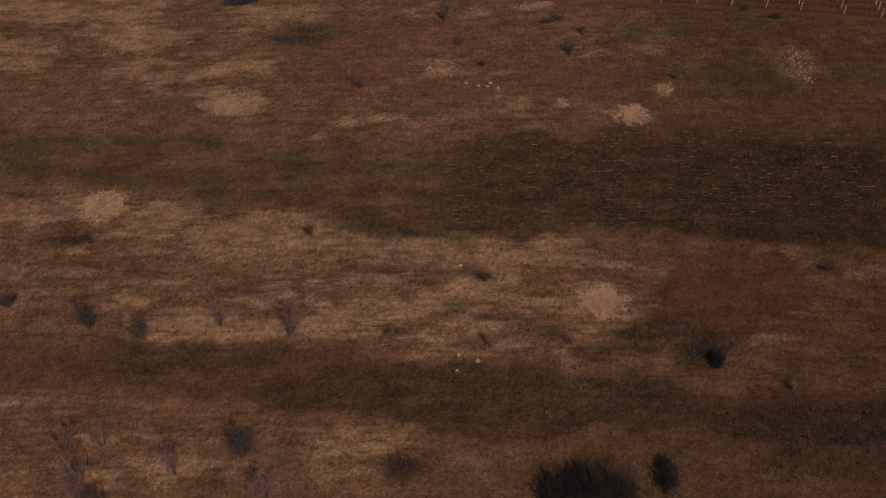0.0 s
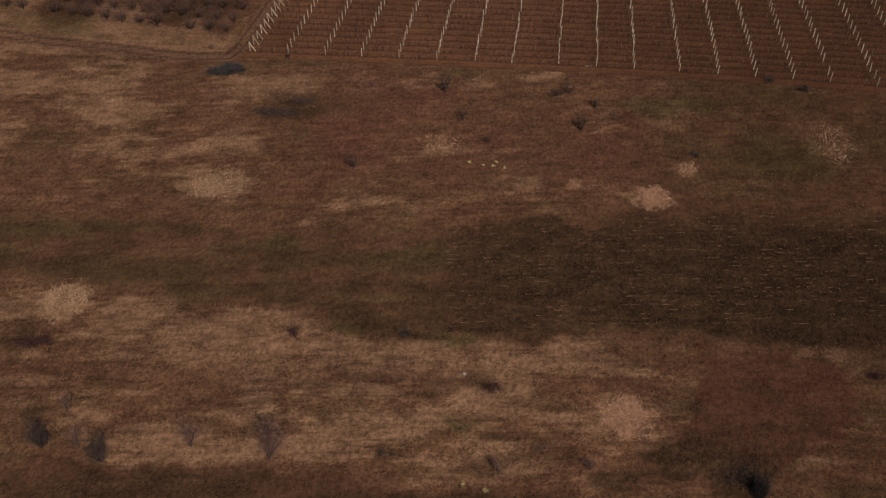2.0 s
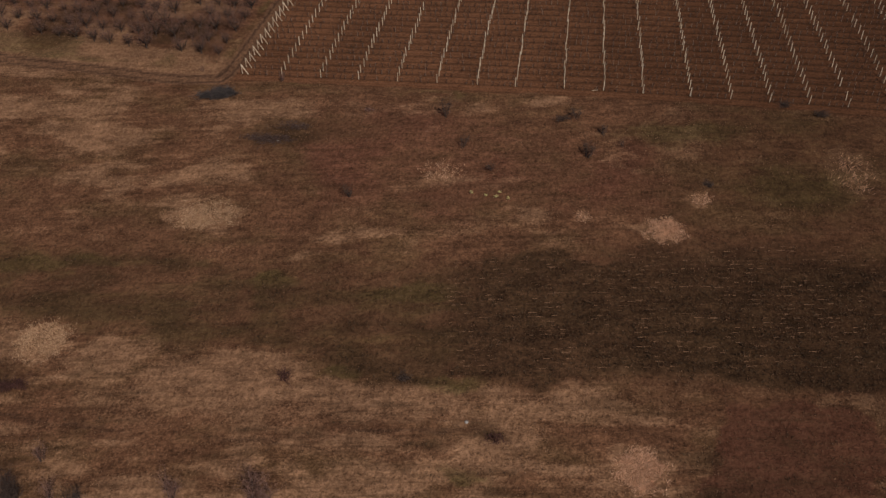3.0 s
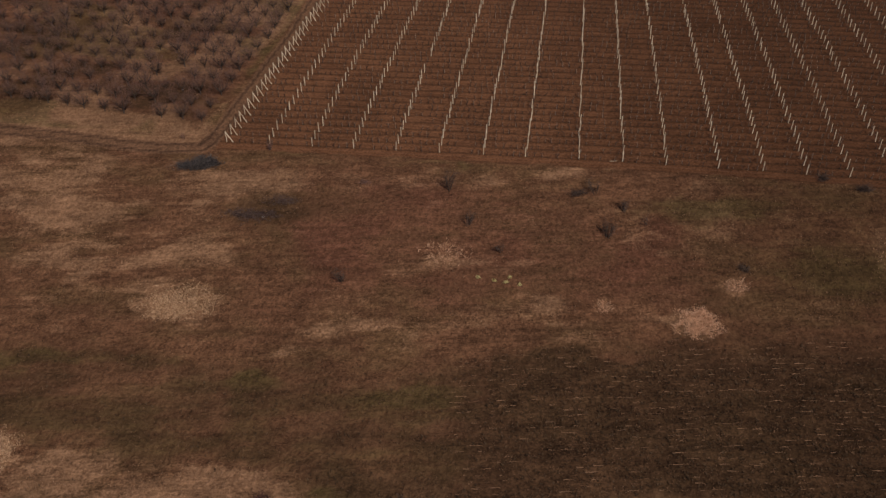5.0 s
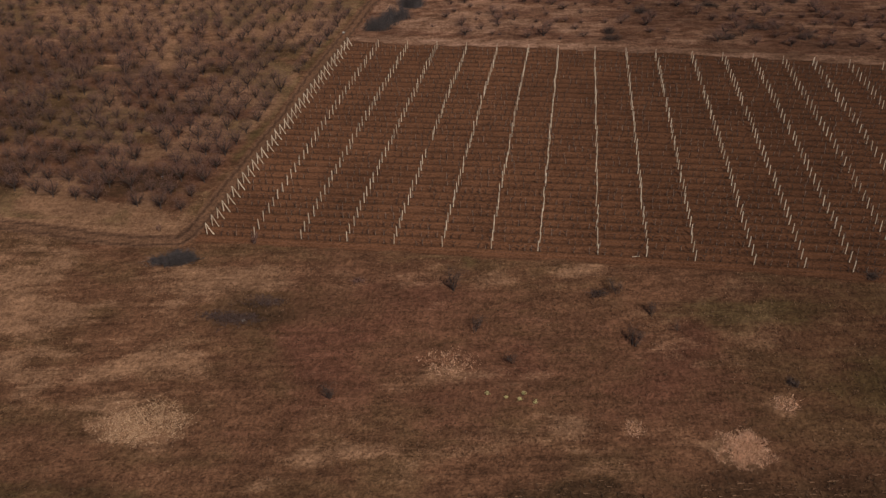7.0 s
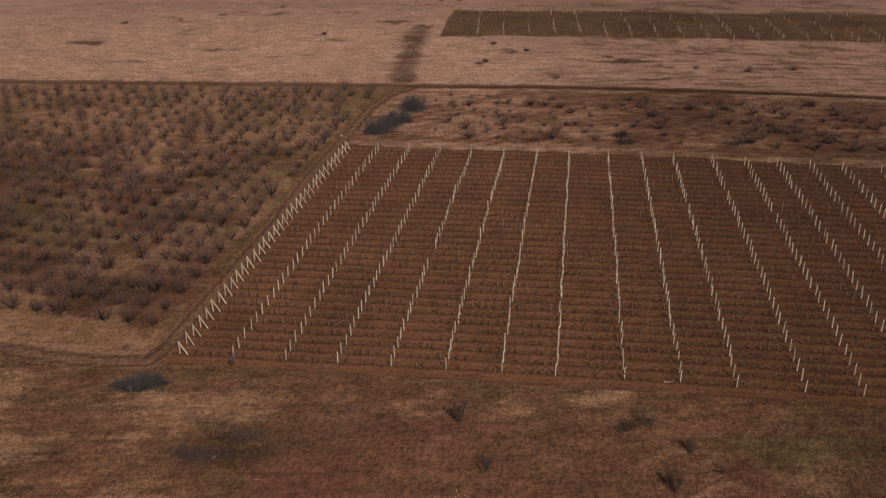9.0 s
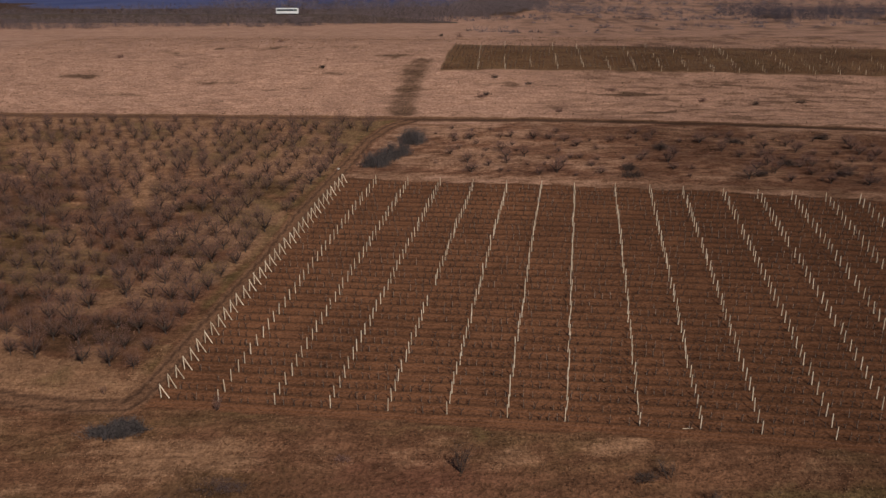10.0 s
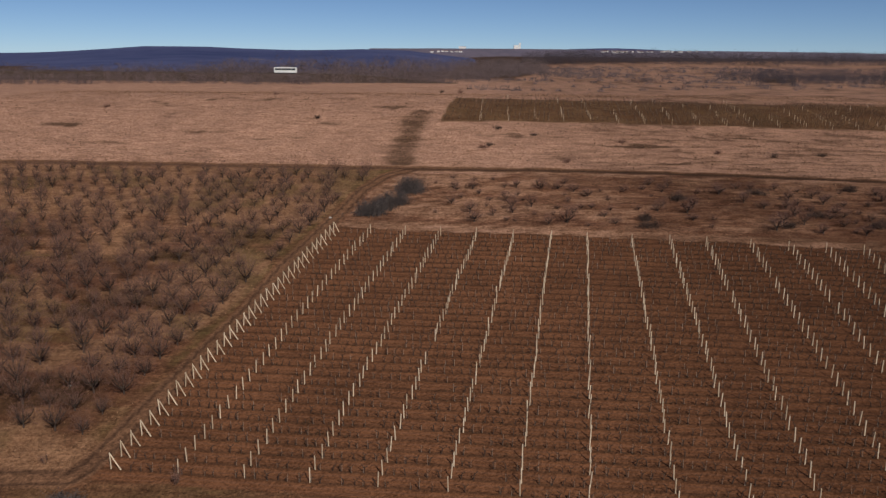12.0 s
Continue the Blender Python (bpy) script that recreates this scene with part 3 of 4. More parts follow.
def vine_shape(seed):
    """A pruned vine: crooked stock, two short arms with spurs, and its training stake."""
    rng = random.Random(seed)
    s = Shape()
    lean = rng.uniform(-0.15, 0.15)
    h = rng.uniform(0.5, 0.75)
    knee = (lean, rng.uniform(-0.06, 0.06), h * 0.5)
    head = (lean * 1.6, rng.uniform(-0.08, 0.08), h)
    s.tube([(0, 0, -0.05), knee, head], [0.075, 0.06, 0.055], 5)
    for side in (-1, 1):
        if rng.random() < 0.12:
            continue
        reach = rng.uniform(0.2, 0.45)
        tip = (head[0] + side * reach, head[1] + rng.uniform(-0.1, 0.1), h + rng.uniform(0.05, 0.35))
        s.tube([head, ((head[0] + tip[0]) / 2, head[1], h + 0.08), tip], [0.042, 0.034, 0.018], 4)
        for _ in range(4):
            k = rng.uniform(0.2, 1)
            p = Vector(head).lerp(Vector(tip), k)
            s.tube([p, p + Vector((rng.uniform(-0.15, 0.15), rng.uniform(-0.12, 0.12), rng.uniform(0.1, 0.3)))], [0.016, 0.008], 3, cap=False)
    if rng.random() < 0.75:
        t = rng.uniform(0.75, 1.25)
        s.tube([(0.07, 0.03, -0.1), (0.07 + rng.uniform(-0.06, 0.06), 0.03, t)], [0.024, 0.022], 4, mat=1)
    return s


def build_vineyard():
    rng = random.Random(11)
    posts = [post_mesh(1.95, k) for k in range(5)]
    end_posts = [post_mesh(2.15, 20 + k) for k in range(3)]
    strut = strut_mesh()
    vines = [vine_shape(k) for k in range(14)]
    vine_meshes = [v.mesh("vine", [VINE_WOOD, STAKE]) for v in vines]
    for j in range(ROWS_N):
        ox, oy = vine_spot(0.0, j)
        root = thing("vine_row", pose(*place(ox, oy)), "row of pruned bare vines on pale concrete posts across tilled soil", "vine row", "vineyard rows")
        origin = Vector(place(ox, oy))
        turn_at = lambda i: math.degrees(math.atan2(*(np.subtract(vine_spot(i + 0.1, j), vine_spot(i, j))[::-1])))
        for c, i in enumerate(COLS):
            x, y = vine_spot(i, j)
            x, y = float(x) + rng.uniform(-0.14, 0.14), float(y) + rng.uniform(-0.1, 0.1)
            at = Vector(place(x, y)) - origin
            turn = turn_at(i)
            lean = pose(*at, rng.gauss(0, 1.6), rng.gauss(0, 1.8), turn)
            if c == 0:
                part("end_post", rng.choice(end_posts), root, "pale concrete end post", lean)
                part("strut", strut, root, "slanting concrete brace", pose(*at, rng.gauss(0, 1.5), rng.gauss(0, 1.5), turn + rng.uniform(-3, 3)))
            elif rng.random() > 0.02:
                part("post", rng.choice(posts), root, "", lean)
        rest = Shape()
        shift = rng.uniform(0, 0.16)
        span_i = COLS[-1]
        n = int(span_i * 6.2)
        for k in range(n):
            i = 0.12 + k / 6.2 + shift + rng.uniform(-0.02, 0.02)
            if rng.random() < 0.10 + (0.25 if patchy(i * 8, j * 2.3, 9, 77) > 0.75 else 0):
                continue
            x, y = vine_spot(i, j)
            at = Vector(place(float(x) + rng.uniform(-0.12, 0.12), float(y) + rng.uniform(-0.1, 0.1))) - origin
            size = rng.uniform(0.8, 1.25)
            m = pose(*at, 0, 0, turn_at(i) + rng.choice((0, 180)) + rng.uniform(-15, 15)) @ Matrix.Diagonal((size, size, size, 1))
            if j < 12 and i < 15:
                part("vine", rng.choice(vine_meshes), root, "", m)
            else:
                rest.add(rng.choice(vines), m)
        if rest.v:
            tagged(part("vines", rest.mesh("vines", [VINE_WOOD, STAKE]), root, "bare dark pruned vines with thin stakes"), kind="stuff")


build_vineyard()


# ------------------------------------------------ bare trees and bushes
def grow(s, rng, foot, way, length, radius, levels, sides, fork, spread, mat=0, twig_mat=1, lift=0.25, bend=0.18):
    """A limb that bends, tapers and divides."""
    p, d = Vector(foot), Vector(way).normalized()
    pts, radii = [p.copy()], [radius]
    steps = 3 if levels > 1 else 2
    for k in range(steps):
        d = (d + Vector((rng.uniform(-bend, bend), rng.uniform(-bend, bend), rng.uniform(-0.05, lift)))).normalized()
        p = p + d * (length / steps)
        pts.append(p.copy())
        radii.append(radius * (1 - 0.5 * (k + 1) / steps))
    s.tube(pts, radii, sides, mat if levels > 1 else twig_mat, cap=False)
    if levels <= 0:
        return
    for k in range(fork):
        at = rng.uniform(0.35, 1.0) if k else 1.0
        q = pts[-1].lerp(pts[-2], min(1, (1 - at) * steps)) if at > 1 - 1 / steps else pts[max(1, int(at * steps))]
        side = Vector((rng.gauss(0, 1), rng.gauss(0, 1), rng.gauss(0.15, 0.5))).normalized()
        grow(s, rng, q, d * (1 - spread) + side * spread, length * rng.uniform(0.5, 0.8), radius * 0.5, levels - 1, 3, fork, spread, mat, twig_mat, lift, bend)


def orchard_tree(seed, height, shoots=520):
    """Short stem, open vase of limbs, and a crown of upright shoots."""
    rng = random.Random(seed)
    stem, crown = Shape(), Shape()
    fork_at = height * rng.uniform(0.14, 0.22)
    stem.tube([(0, 0, -0.15), (0, 0, fork_at * 0.5), (rng.uniform(-0.05, 0.05), 0, fork_at)], [0.14, 0.11, 0.10], 6, cap=True)
    n = rng.randint(5, 7)
    turn0 = rng.uniform(0, 6.28)
    for k in range(n):
        a = turn0 + 6.283 * k / n + rng.uniform(-0.35, 0.35)
        out = rng.uniform(0.75, 1.35)
        way = Vector((math.cos(a) * out, math.sin(a) * out, 0.8))
        reach = height * rng.uniform(0.45, 0.62)
        p, d = Vector((0, 0, fork_at)), way.normalized()
        pts, rad = [p.copy()], [0.10]
        for q in range(3):
            d = (d + Vector((rng.uniform(-0.2, 0.2), rng.uniform(-0.2, 0.2), 0.22))).normalized()
            p = p + d * reach / 3
            pts.append(p.copy())
            rad.append(0.10 - 0.024 * (q + 1))
        stem.tube(pts, rad, 4, cap=False)
        for q in range(9):
            t = rng.uniform(0.8, 2.99)
            base = pts[int(t)].lerp(pts[int(t) + 1], t - int(t))
            side = (d * 0.6 + Vector((rng.gauss(0, 0.7), rng.gauss(0, 0.7), rng.uniform(0.1, 0.9)))).normalized()
            tip = base + side * height * rng.uniform(0.14, 0.28)
            (stem if q % 3 == 0 else crown).tube([base, tip], [0.038, 0.012] if q % 3 == 0 else [0.017, 0.007], 3, cap=False)
    # fine shoots fill a ragged dome
    wide_x, wide_y, tall = height * rng.uniform(0.50, 0.62), height * rng.uniform(0.50, 0.62), height * rng.uniform(0.80, 0.95)
    for _ in range(shoots):
        a, up = rng.uniform(0, 6.283), rng.uniform(0.05, 1.0)
        r = math.sqrt(max(0.0, 1 - up * up)) * rng.uniform(0.85, 1.08)
        out = Vector((math.cos(a) * r * wide_x, math.sin(a) * r * wide_y, up * tall * rng.uniform(0.95, 1.25)))
        start = Vector((0, 0, fork_at * 1.1)) + out * rng.uniform(0.3, 0.95)
        grow_to = out.normalized() * height * rng.uniform(0.10, 0.28) + Vector((rng.gauss(0, 0.2), rng.gauss(0, 0.2), rng.uniform(0.0, 0.4)))
        crown.blade(start, start + grow_to, rng.uniform(0.008, 0.017), 0, rng.uniform(0, 3.14))
    return stem, crown


def wild_tree(seed, height, spread=0.45, stems=1):
    rng = random.Random(seed)
    stem, crown = Shape(), Shape()
    for k in range(stems):
        a = rng.uniform(0, 6.28)
        lay = rng.uniform(0.08, 0.5) * (stems > 1)
        way = Vector((math.cos(a) * lay, math.sin(a) * lay, 1))
        foot = Vector((math.cos(a), math.sin(a), 0)) * 0.15 * (stems > 1)
        top = foot + way.normalized() * height * rng.uniform(0.45, 0.65)
        bow = Vector((rng.uniform(-0.1, 0.1), rng.uniform(-0.1, 0.1), 0)) * height
        pts = [foot - Vector((0, 0, 0.2)), foot.lerp(top, 0.5) + bow * 0.5, top + bow]
        r = 0.019 * height ** 0.9
        stem.tube(pts, [r, r * 0.75, r * 0.5], 5, cap=False)
        for q in range(9 if stems == 1 else 6):
            t = rng.uniform(0.35, 1.0)
            base = pts[0].lerp(pts[1], t * 2) if t < 0.5 else pts[1].lerp(pts[2], t * 2 - 1)
            side = Vector((rng.gauss(0, 1), rng.gauss(0, 1), 0)).normalized() * spread + Vector((0, 0, 1 - spread))
            grow(crown, rng, base, side, height * rng.uniform(0.18, 0.36), r * 0.36, 2, 3, 3, 0.7, 0, 0)
        for _ in range(int(38 * height)):
            base = pts[0].lerp(pts[2], rng.uniform(0.25, 1.05)) + Vector((rng.gauss(0, 0.065), rng.gauss(0, 0.065), rng.gauss(0, 0.05))) * height
            crown.blade(base, base + Vector((rng.gauss(0, 0.05), rng.gauss(0, 0.05), rng.uniform(0.04, 0.16))) * height, rng.uniform(0.007, 0.014), 0, rng.uniform(0, 3.14))
    return stem, crown


def bramble_shape(seed, w, d, h, canes):
    """A heap of arching, crossing canes with side shoots."""
    rng = random.Random(seed)
    s = Shape()
    lobes = []
    for _ in range(max(6, int(7 + w * d / 3.5)) + (14 if w > 4 * d else 0)):
        a, q = rng.uniform(0, 6.283), math.sqrt(rng.random()) * 0.72
        lobes.append((math.cos(a) * q * w / 2, math.sin(a) * q * d / 2, rng.uniform(0.3, 1.0), rng.uniform(0.13, 0.26)))
    for _ in range(int(canes * 0.6)):
        lx, ly, tallness, wide = rng.choice(lobes)
        gx, gy = rng.gauss(0, 0.6), rng.gauss(0, 0.6)
        x, y = lx + gx * wide * min(w, 2.5 * d), ly + gy * wide * min(d, 2.5 * w)
        tall = h * tallness * math.exp(-(gx * gx + gy * gy) * 0.5) * rng.uniform(0.6, 1.1) + 0.1 * h
        lean = Vector((rng.gauss(0, 0.5), rng.gauss(0, 0.5), 0)) * min(1.2, h)
        p0, p1 = Vector((x, y, -0.1)), Vector((x, y, tall * 0.7)) + lean * 0.45
        p2 = Vector((x, y, tall)) + lean
        s.tube([p0, p1, p2], [0.026, 0.02, 0.008], 3, cap=False)
        for _ in range(4):
            b = p0.lerp(p1, rng.uniform(0.3, 1)) if rng.random() < 0.5 else p1.lerp(p2, rng.random())
            s.tube([b, b + Vector((rng.gauss(0, 0.4), rng.gauss(0, 0.4), rng.uniform(-0.1, 0.4)))], [0.014, 0.005], 3, cap=False)
    return s


def build_orchard():
    rng = random.Random(5)
    kinds = [orchard_tree(300 + k, 3.7 + 0.1 * (k % 4)) for k in range(9)]
    meshes = [(a.mesh("trunk", [BARK]), b.mesh("crown", [FRUIT_TWIG])) for a, b in kinds]
    spots = []
    for b in range(0, 28):
        for a in range(-7, 32):
            x, y = -47.1 - 4.05 * a + 1.12 * b, 191.3 + 0.95 * a + 4.41 * b
            if rng.random() < 0.05 + 0.14 * (patchy(x, y, 11, 66) > 0.72):
                continue
            loose = 0.18 + 0.35 * float(smooth(215, 265, y))
            x, y = x + rng.gauss(0, loose), y + rng.gauss(0, loose)
            d, side = near_line(np.array([x]), np.array([y]), TRACK)
            r, rs = near_line(np.array([x]), np.array([y]), ROAD)
            if side[0] > -3.2 or rs[0] < 4.5 or x < -150:
                continue
            spots.append((x, y))
    spots.sort(key=lambda p: math.hypot(p[0] + 48, p[1] - 193))
    rest_a, rest_b = Shape(), Shape()
    made = {}
    for n, (x, y) in enumerate(spots):
        k = rng.randrange(len(kinds))
        size = rng.choice((0.8, 0.95, 1.05, 1.1, 1.2)) * rng.uniform(0.92, 1.1) * (1 - 0.24 * float(smooth(225, 292, y)))
        m = pose(*place(x, y), 0, 0, rng.uniform(0, 360)) @ Matrix.Diagonal((size, size, size * rng.uniform(0.9, 1.1), 1))
        if n < 300:
            tree = thing("fruit_tree", m, "bare pruned fruit tree with open vase of limbs on dry grass", "tree", "orchard trees")
            part("trunk", meshes[k][0], tree, "dark bark")
            part("crown", meshes[k][1], tree, "leafless brown shoots")
        else:
            rest_a.add(kinds[k][0], m)
            rest_b.add(kinds[k][1], m, 1)
    rest_a.add(rest_b)
    tagged(new("far_orchard", rest_a.mesh("far_orchard", [BARK, FRUIT_TWIG])), "distant rows of bare brown fruit trees", "trees", kind="stuff")


build_orchard()


def bush(name, x, y, w, d, h, canes, mat, seed, label, category="bush", group="", turn=0.0):
    ob = new(name, bramble_shape(seed, w, d, h, canes).mesh(name, [mat]))
    ob.matrix_basis = pose(*place(x, y), 0, 0, turn)
    return tagged(ob, label, category, group)


def tree(x, y, height, seed, label, stems=1, spread=0.45, mat=None, lean=0.0, group=""):
    a, b = wild_tree(seed, height, spread, stems)
    root = thing("bare_tree", pose(*place(x, y), 0, lean, seed * 37 % 360), label, "tree", group)
    part("trunk", a.mesh("trunk", [BARK]), root, "dark bark")
    part("crown", b.mesh("crown", [mat or TWIG]), root, "leafless twigs")
    return root


# brush pile by the corner of the track, and the bramble patch below it
bush("brushwood", -45.1, 177.9, 9.0, 2.6, 2.0, 1900, BRUSH, 1, "long dark mound of tangled cut brushwood on grass", "brushwood", turn=11)
bush("bramble_patch", -32.7, 164.9, 9.5, 5.0, 0.9, 520, BRAMBLE, 2, "low tangled grey bramble patch in grass")
bush("bramble_patch", -28.2, 168.1, 7.5, 3.6, 0.8, 260, BRAMBLE, 3, "low thin brown bramble patch in grass")
# scattered small trees and shrubs on the meadow
tree(0.6, 168.8, 4.8, 4, "small bare tree with many upright shoots on the meadow", stems=3, spread=0.2, mat=DARK_TWIG, lean=-10)
tree(3.5, 160.1, 3.0, 5, "stunted bare tree on brown meadow", stems=3, mat=DARK_TWIG, lean=-14)
tree(25.9, 156.5, 3.8, 6, "small dark bare tree on brown meadow", stems=4, mat=DARK_TWIG, lean=-14)
tree(29.5, 162.0, 2.6, 7, "low bare shrub on brown meadow", stems=4, mat=DARK_TWIG, lean=-14)
tree(25.3, 166.6, 3.6, 8, "small bare tree beside a bramble on the meadow", stems=3, mat=DARK_TWIG, lean=-14)
bush("bramble", 22.6, 166.7, 3.0, 2.2, 1.1, 130, DARK_TWIG, 9, "round dark bramble on the meadow")
tree(8.6, 154.1, 2.3, 10, "low bare shrub on brown meadow", stems=4, mat=DARK_TWIG, lean=-14)
tree(32.8, 159.1, 2.0, 11, "low bare shrub on brown meadow", stems=3, mat=DARK_TWIG, lean=-14)
tree(-16.5, 149.1, 3.2, 12, "small bare shrub on pale meadow", stems=4, mat=DARK_TWIG, lean=-14)
bush("bramble", 46.0, 149.3, 2.3, 1.3, 0.8, 90, DARK_TWIG, 13, "small dark bramble on the meadow")
bush("bramble", 64.7, 168.8, 2.2, 1.6, 1.3, 110, DARK_TWIG, 14, "dark bramble at the vineyard's edge")
bush("bramble", 70.8, 166.3, 3.0, 1.8, 1.3, 130, DARK_TWIG, 15, "dark bramble at the vineyard's edge")
bush("bramble", -14.1, 171.6, 2.6, 1.6, 0.8, 60, TWIG, 16, "thin brown bramble on the meadow")
# shrubs on the lower terraces
for n, (x, y, h, st) in enumerate([(-72.9, 100.2, 3.4, 5), (-55.4, 100.9, 2.6, 3), (-52.4, 95.1, 3.6, 2), (-48.2, 92.9, 4.2, 5), (-36.2, 94.4, 3.4, 4), (-24.7, 92.2, 5.0, 6),
                                   (-56.5, 75.6, 4.0, 4), (-50.9, 76.0, 3.8, 3), (-39.2, 71.3, 4.8, 4), (-29.6, 73.3, 5.2, 6), (-25.4, 67.4, 4.8, 5), (-53.2, 68.5, 5.6, 5)]):
    tree(x, y, 1.55 * h, 40 + n, "bare young tree with grey twigs on a grassy terrace", stems=st, spread=0.35, mat=DARK_TWIG if n in (0, 3, 9) else TWIG, group="terrace trees")
tree(-57.9, 95.5, 7.6, 60, "narrow dark bare tree on a grassy terrace", stems=4, spread=0.25, mat=DARK_TWIG, group="terrace trees")
bush("thicket", -50.6, 68.6, 5.0, 2.4, 1.5, 160, DARK_TWIG, 61, "low dark thicket on a grassy terrace")
bush("thicket", -57.9, 95.9, 2.2, 1.6, 3.4, 150, DARK_TWIG, 62, "dense dark undergrowth round a tree foot")
bush("thicket", 20.2, 66.5, 15.5, 8.5, 5.0, 3600, THORN, 63, "large dense dark thorn thicket on the lower slope")
bush("thicket", 31.5, 68.5, 3.4, 7.0, 3.8, 620, THORN, 64, "tall narrow dark thorn thicket on the lower slope")
bush("thicket", 42.6, 86.4, 2.2, 2.0, 4.4, 300, THORN, 65, "upright dark thorn bush on the lower slope")
bush("bramble_patch", 39.8, 89.3, 8.5, 4.5, 0.9, 330, DARK_TWIG, 66, "low dark bramble patch in grass")
bush("bramble", 64.0, 104.8, 4.4, 1.4, 0.9, 130, MAROON, 67, "flat reddish bramble in pale grass")
bush("bramble", -64.3, 113.3, 6.5, 3.2, 1.2, 420, MAROON, 68, "spreading reddish-brown bramble beside pale grass")
bush("bramble", -23.0, 112.2, 3.0, 2.0, 1.2, 110, MAROON, 69, "small reddish bramble in straw grass")
bush("bramble", -6.2, 111.5, 2.6, 1.5, 1.5, 110, DARK_TWIG, 70, "small dark bramble at a grass edge")
tree(7.5, 89.6, 3.0, 71, "bare bent shrub on straw grass", stems=3, lean=25)
tree(20.0, 89.7, 2.8, 72, "bare bent shrub on straw grass", stems=3, lean=20)
tree(53.5, 82.7, 3.2, 73, "bare bent shrub on brown grass", stems=3, lean=25)
bush("bramble", -8.5, 92.1, 3.0, 0.9, 0.7, 60, DARK_TWIG, 74, "small dark bramble in straw grass")
bush("bramble", 13.1, 92.7, 2.6, 0.9, 0.7, 60, TWIG, 75, "small reddish bramble in straw grass")
bush("bramble_patch", -4.3, 71.0, 9.0, 7.0, 1.5, 620, MAROON, 76, "dark red-brown bramble patch on the lower slope")
bush("bramble", 6.9, 101.7, 4.4, 2.0, 0.8, 110, MAROON, 78, "low dark maroon bramble in straw grass")
bush("bramble_patch", 62.0, 75.0, 12.0, 6.0, 1.5, 420, DARK_TWIG, 77, "wide dark bramble patch on the lower slope")


def fallen_post(x, y, turn):
    ob = new("fallen_post", post_mesh(1.05, 99))
    ob.matrix_basis = pose(x, y, float(land(x, y)) + 0.10, 0, 88, turn) @ Matrix.Diagonal((0.6, 0.6, 1, 1))
    tagged(ob, "pale concrete post lying on tilled soil", "post")


fallen_post(29.3, 175.0, 3)
tree(-32.5, 182.1, 2.4, 81, "low bare shrub at the vineyard's corner", stems=5)
tree(-49.3, 186.2, 1.6, 82, "tiny bare tree on pale grass by the track", stems=3)


# small yellow flowering shrubs
def yellow_shrub(x, y, size, seed):
    rng = random.Random(seed)
    stems, bloom = Shape(), Shape()
    for _ in range(26):
        a, r = rng.uniform(0, 6.283), size * math.sqrt(rng.random())
        tip = Vector((math.cos(a) * r, math.sin(a) * r, size * rng.uniform(0.6, 1.2)))
        stems.tube([(0, 0, -0.05), tip * 0.6, tip], [0.012, 0.009, 0.004], 3, cap=False)
        for _ in range(6):
            q = tip + Vector((rng.gauss(0, 0.09), rng.gauss(0, 0.09), rng.gauss(0, 0.07)))
            bloom.blade(q, q + Vector((rng.gauss(0, 0.06), rng.gauss(0, 0.06), 0.08)), 0.035, 0, rng.uniform(0, 6.28))
    root = thing("flowering_shrub", pose(*place(x, y)), "small shrub covered in pale yellow flowers on the meadow", "shrub", "yellow shrubs")
    part("stems", stems.mesh("stems", [TWIG]), root)
    part("blossom", bloom.mesh("blossom", [YELLOW]), root, "pale yellow flowers")


for n, (x, y, r) in enumerate([(4.8, 148.7, .3), (7.3, 148.0, .27), (9.1, 147.5, .3), (9.7, 148.5, .24), (11.1, 147.0, .3), (2.4, 87.8, .26), (5.4, 86.8, .36), (2.0, 85.3, .2)]):
    yellow_shrub(x, y, r, 90 + n)


# pale stones
def stone(x, y, r, seed):
    rng = random.Random(seed)
    bm = bmesh.new()
    bmesh.ops.create_icosphere(bm, subdivisions=2, radius=r)
    for v in bm.verts:
        v.co *= rng.uniform(0.82, 1.15)
        v.co.z *= 0.65
    me = bpy.data.meshes.new("stone")
    bm.to_mesh(me)
    bm.free()
    me.materials.append(PALE_STONE)
    ob = new("stone", me)
    ob.matrix_basis = pose(*place(x, y), 0, 0, rng.uniform(0, 360))
    tagged(ob, "pale weathered field stone lying in grass", "stone", "field stones")


for n, (x, y, r) in enumerate([(2.9, 104.5, .28), (-25.4, 267.1, .35), (-31.1, 164.2, .25), (-53.4, 202.7, .25)]):
    stone(x, y, r, n)

# ------------------------------------------------ scrub above the vineyard
rng = random.Random(77)
for n, (x, y, w, d, h, c) in enumerate([(-16.8, 268.4, 7.0, 5.5, 4.2, 1000), (-14.2, 272.2, 5.5, 4.5, 3.6, 620), (-12.0, 275.6, 6, 4.5, 4.0, 760), (-9.4, 284.0, 7.8, 6.5, 4.6, 1200)]):
    bush("thicket", x, y, w, d, h, c, BRUSH, 120 + n, "dense blue-grey thorn thicket beside the earth track")
for n, (x, y, w, h) in enumerate([(39.7, 258.4, 5, 2.0), (40.1, 262.5, 3.5, 1.8), (50.2, 276.0, 5, 1.8), (69.3, 280.5, 5, 2.0), (75.4, 264.7, 4, 2.0), (67.9, 258.2, 3, 1.6), (86.2, 258.6, 5, 2.4), (91.2, 283.6, 4, 1.8)]):
    bush("thicket", x, y, w, w * 0.6, h, 240, DARK_TWIG, 130 + n, "dark thorn thicket on rough scrub ground")
scrub_trees = [orchard_tree(500 + k, 2.4 + 0.25 * k, 450) for k in range(5)]
scrub_meshes = [(a.mesh("trunk", [BARK]), b.mesh("crown", [FRUIT_TWIG])) for a, b in scrub_trees]
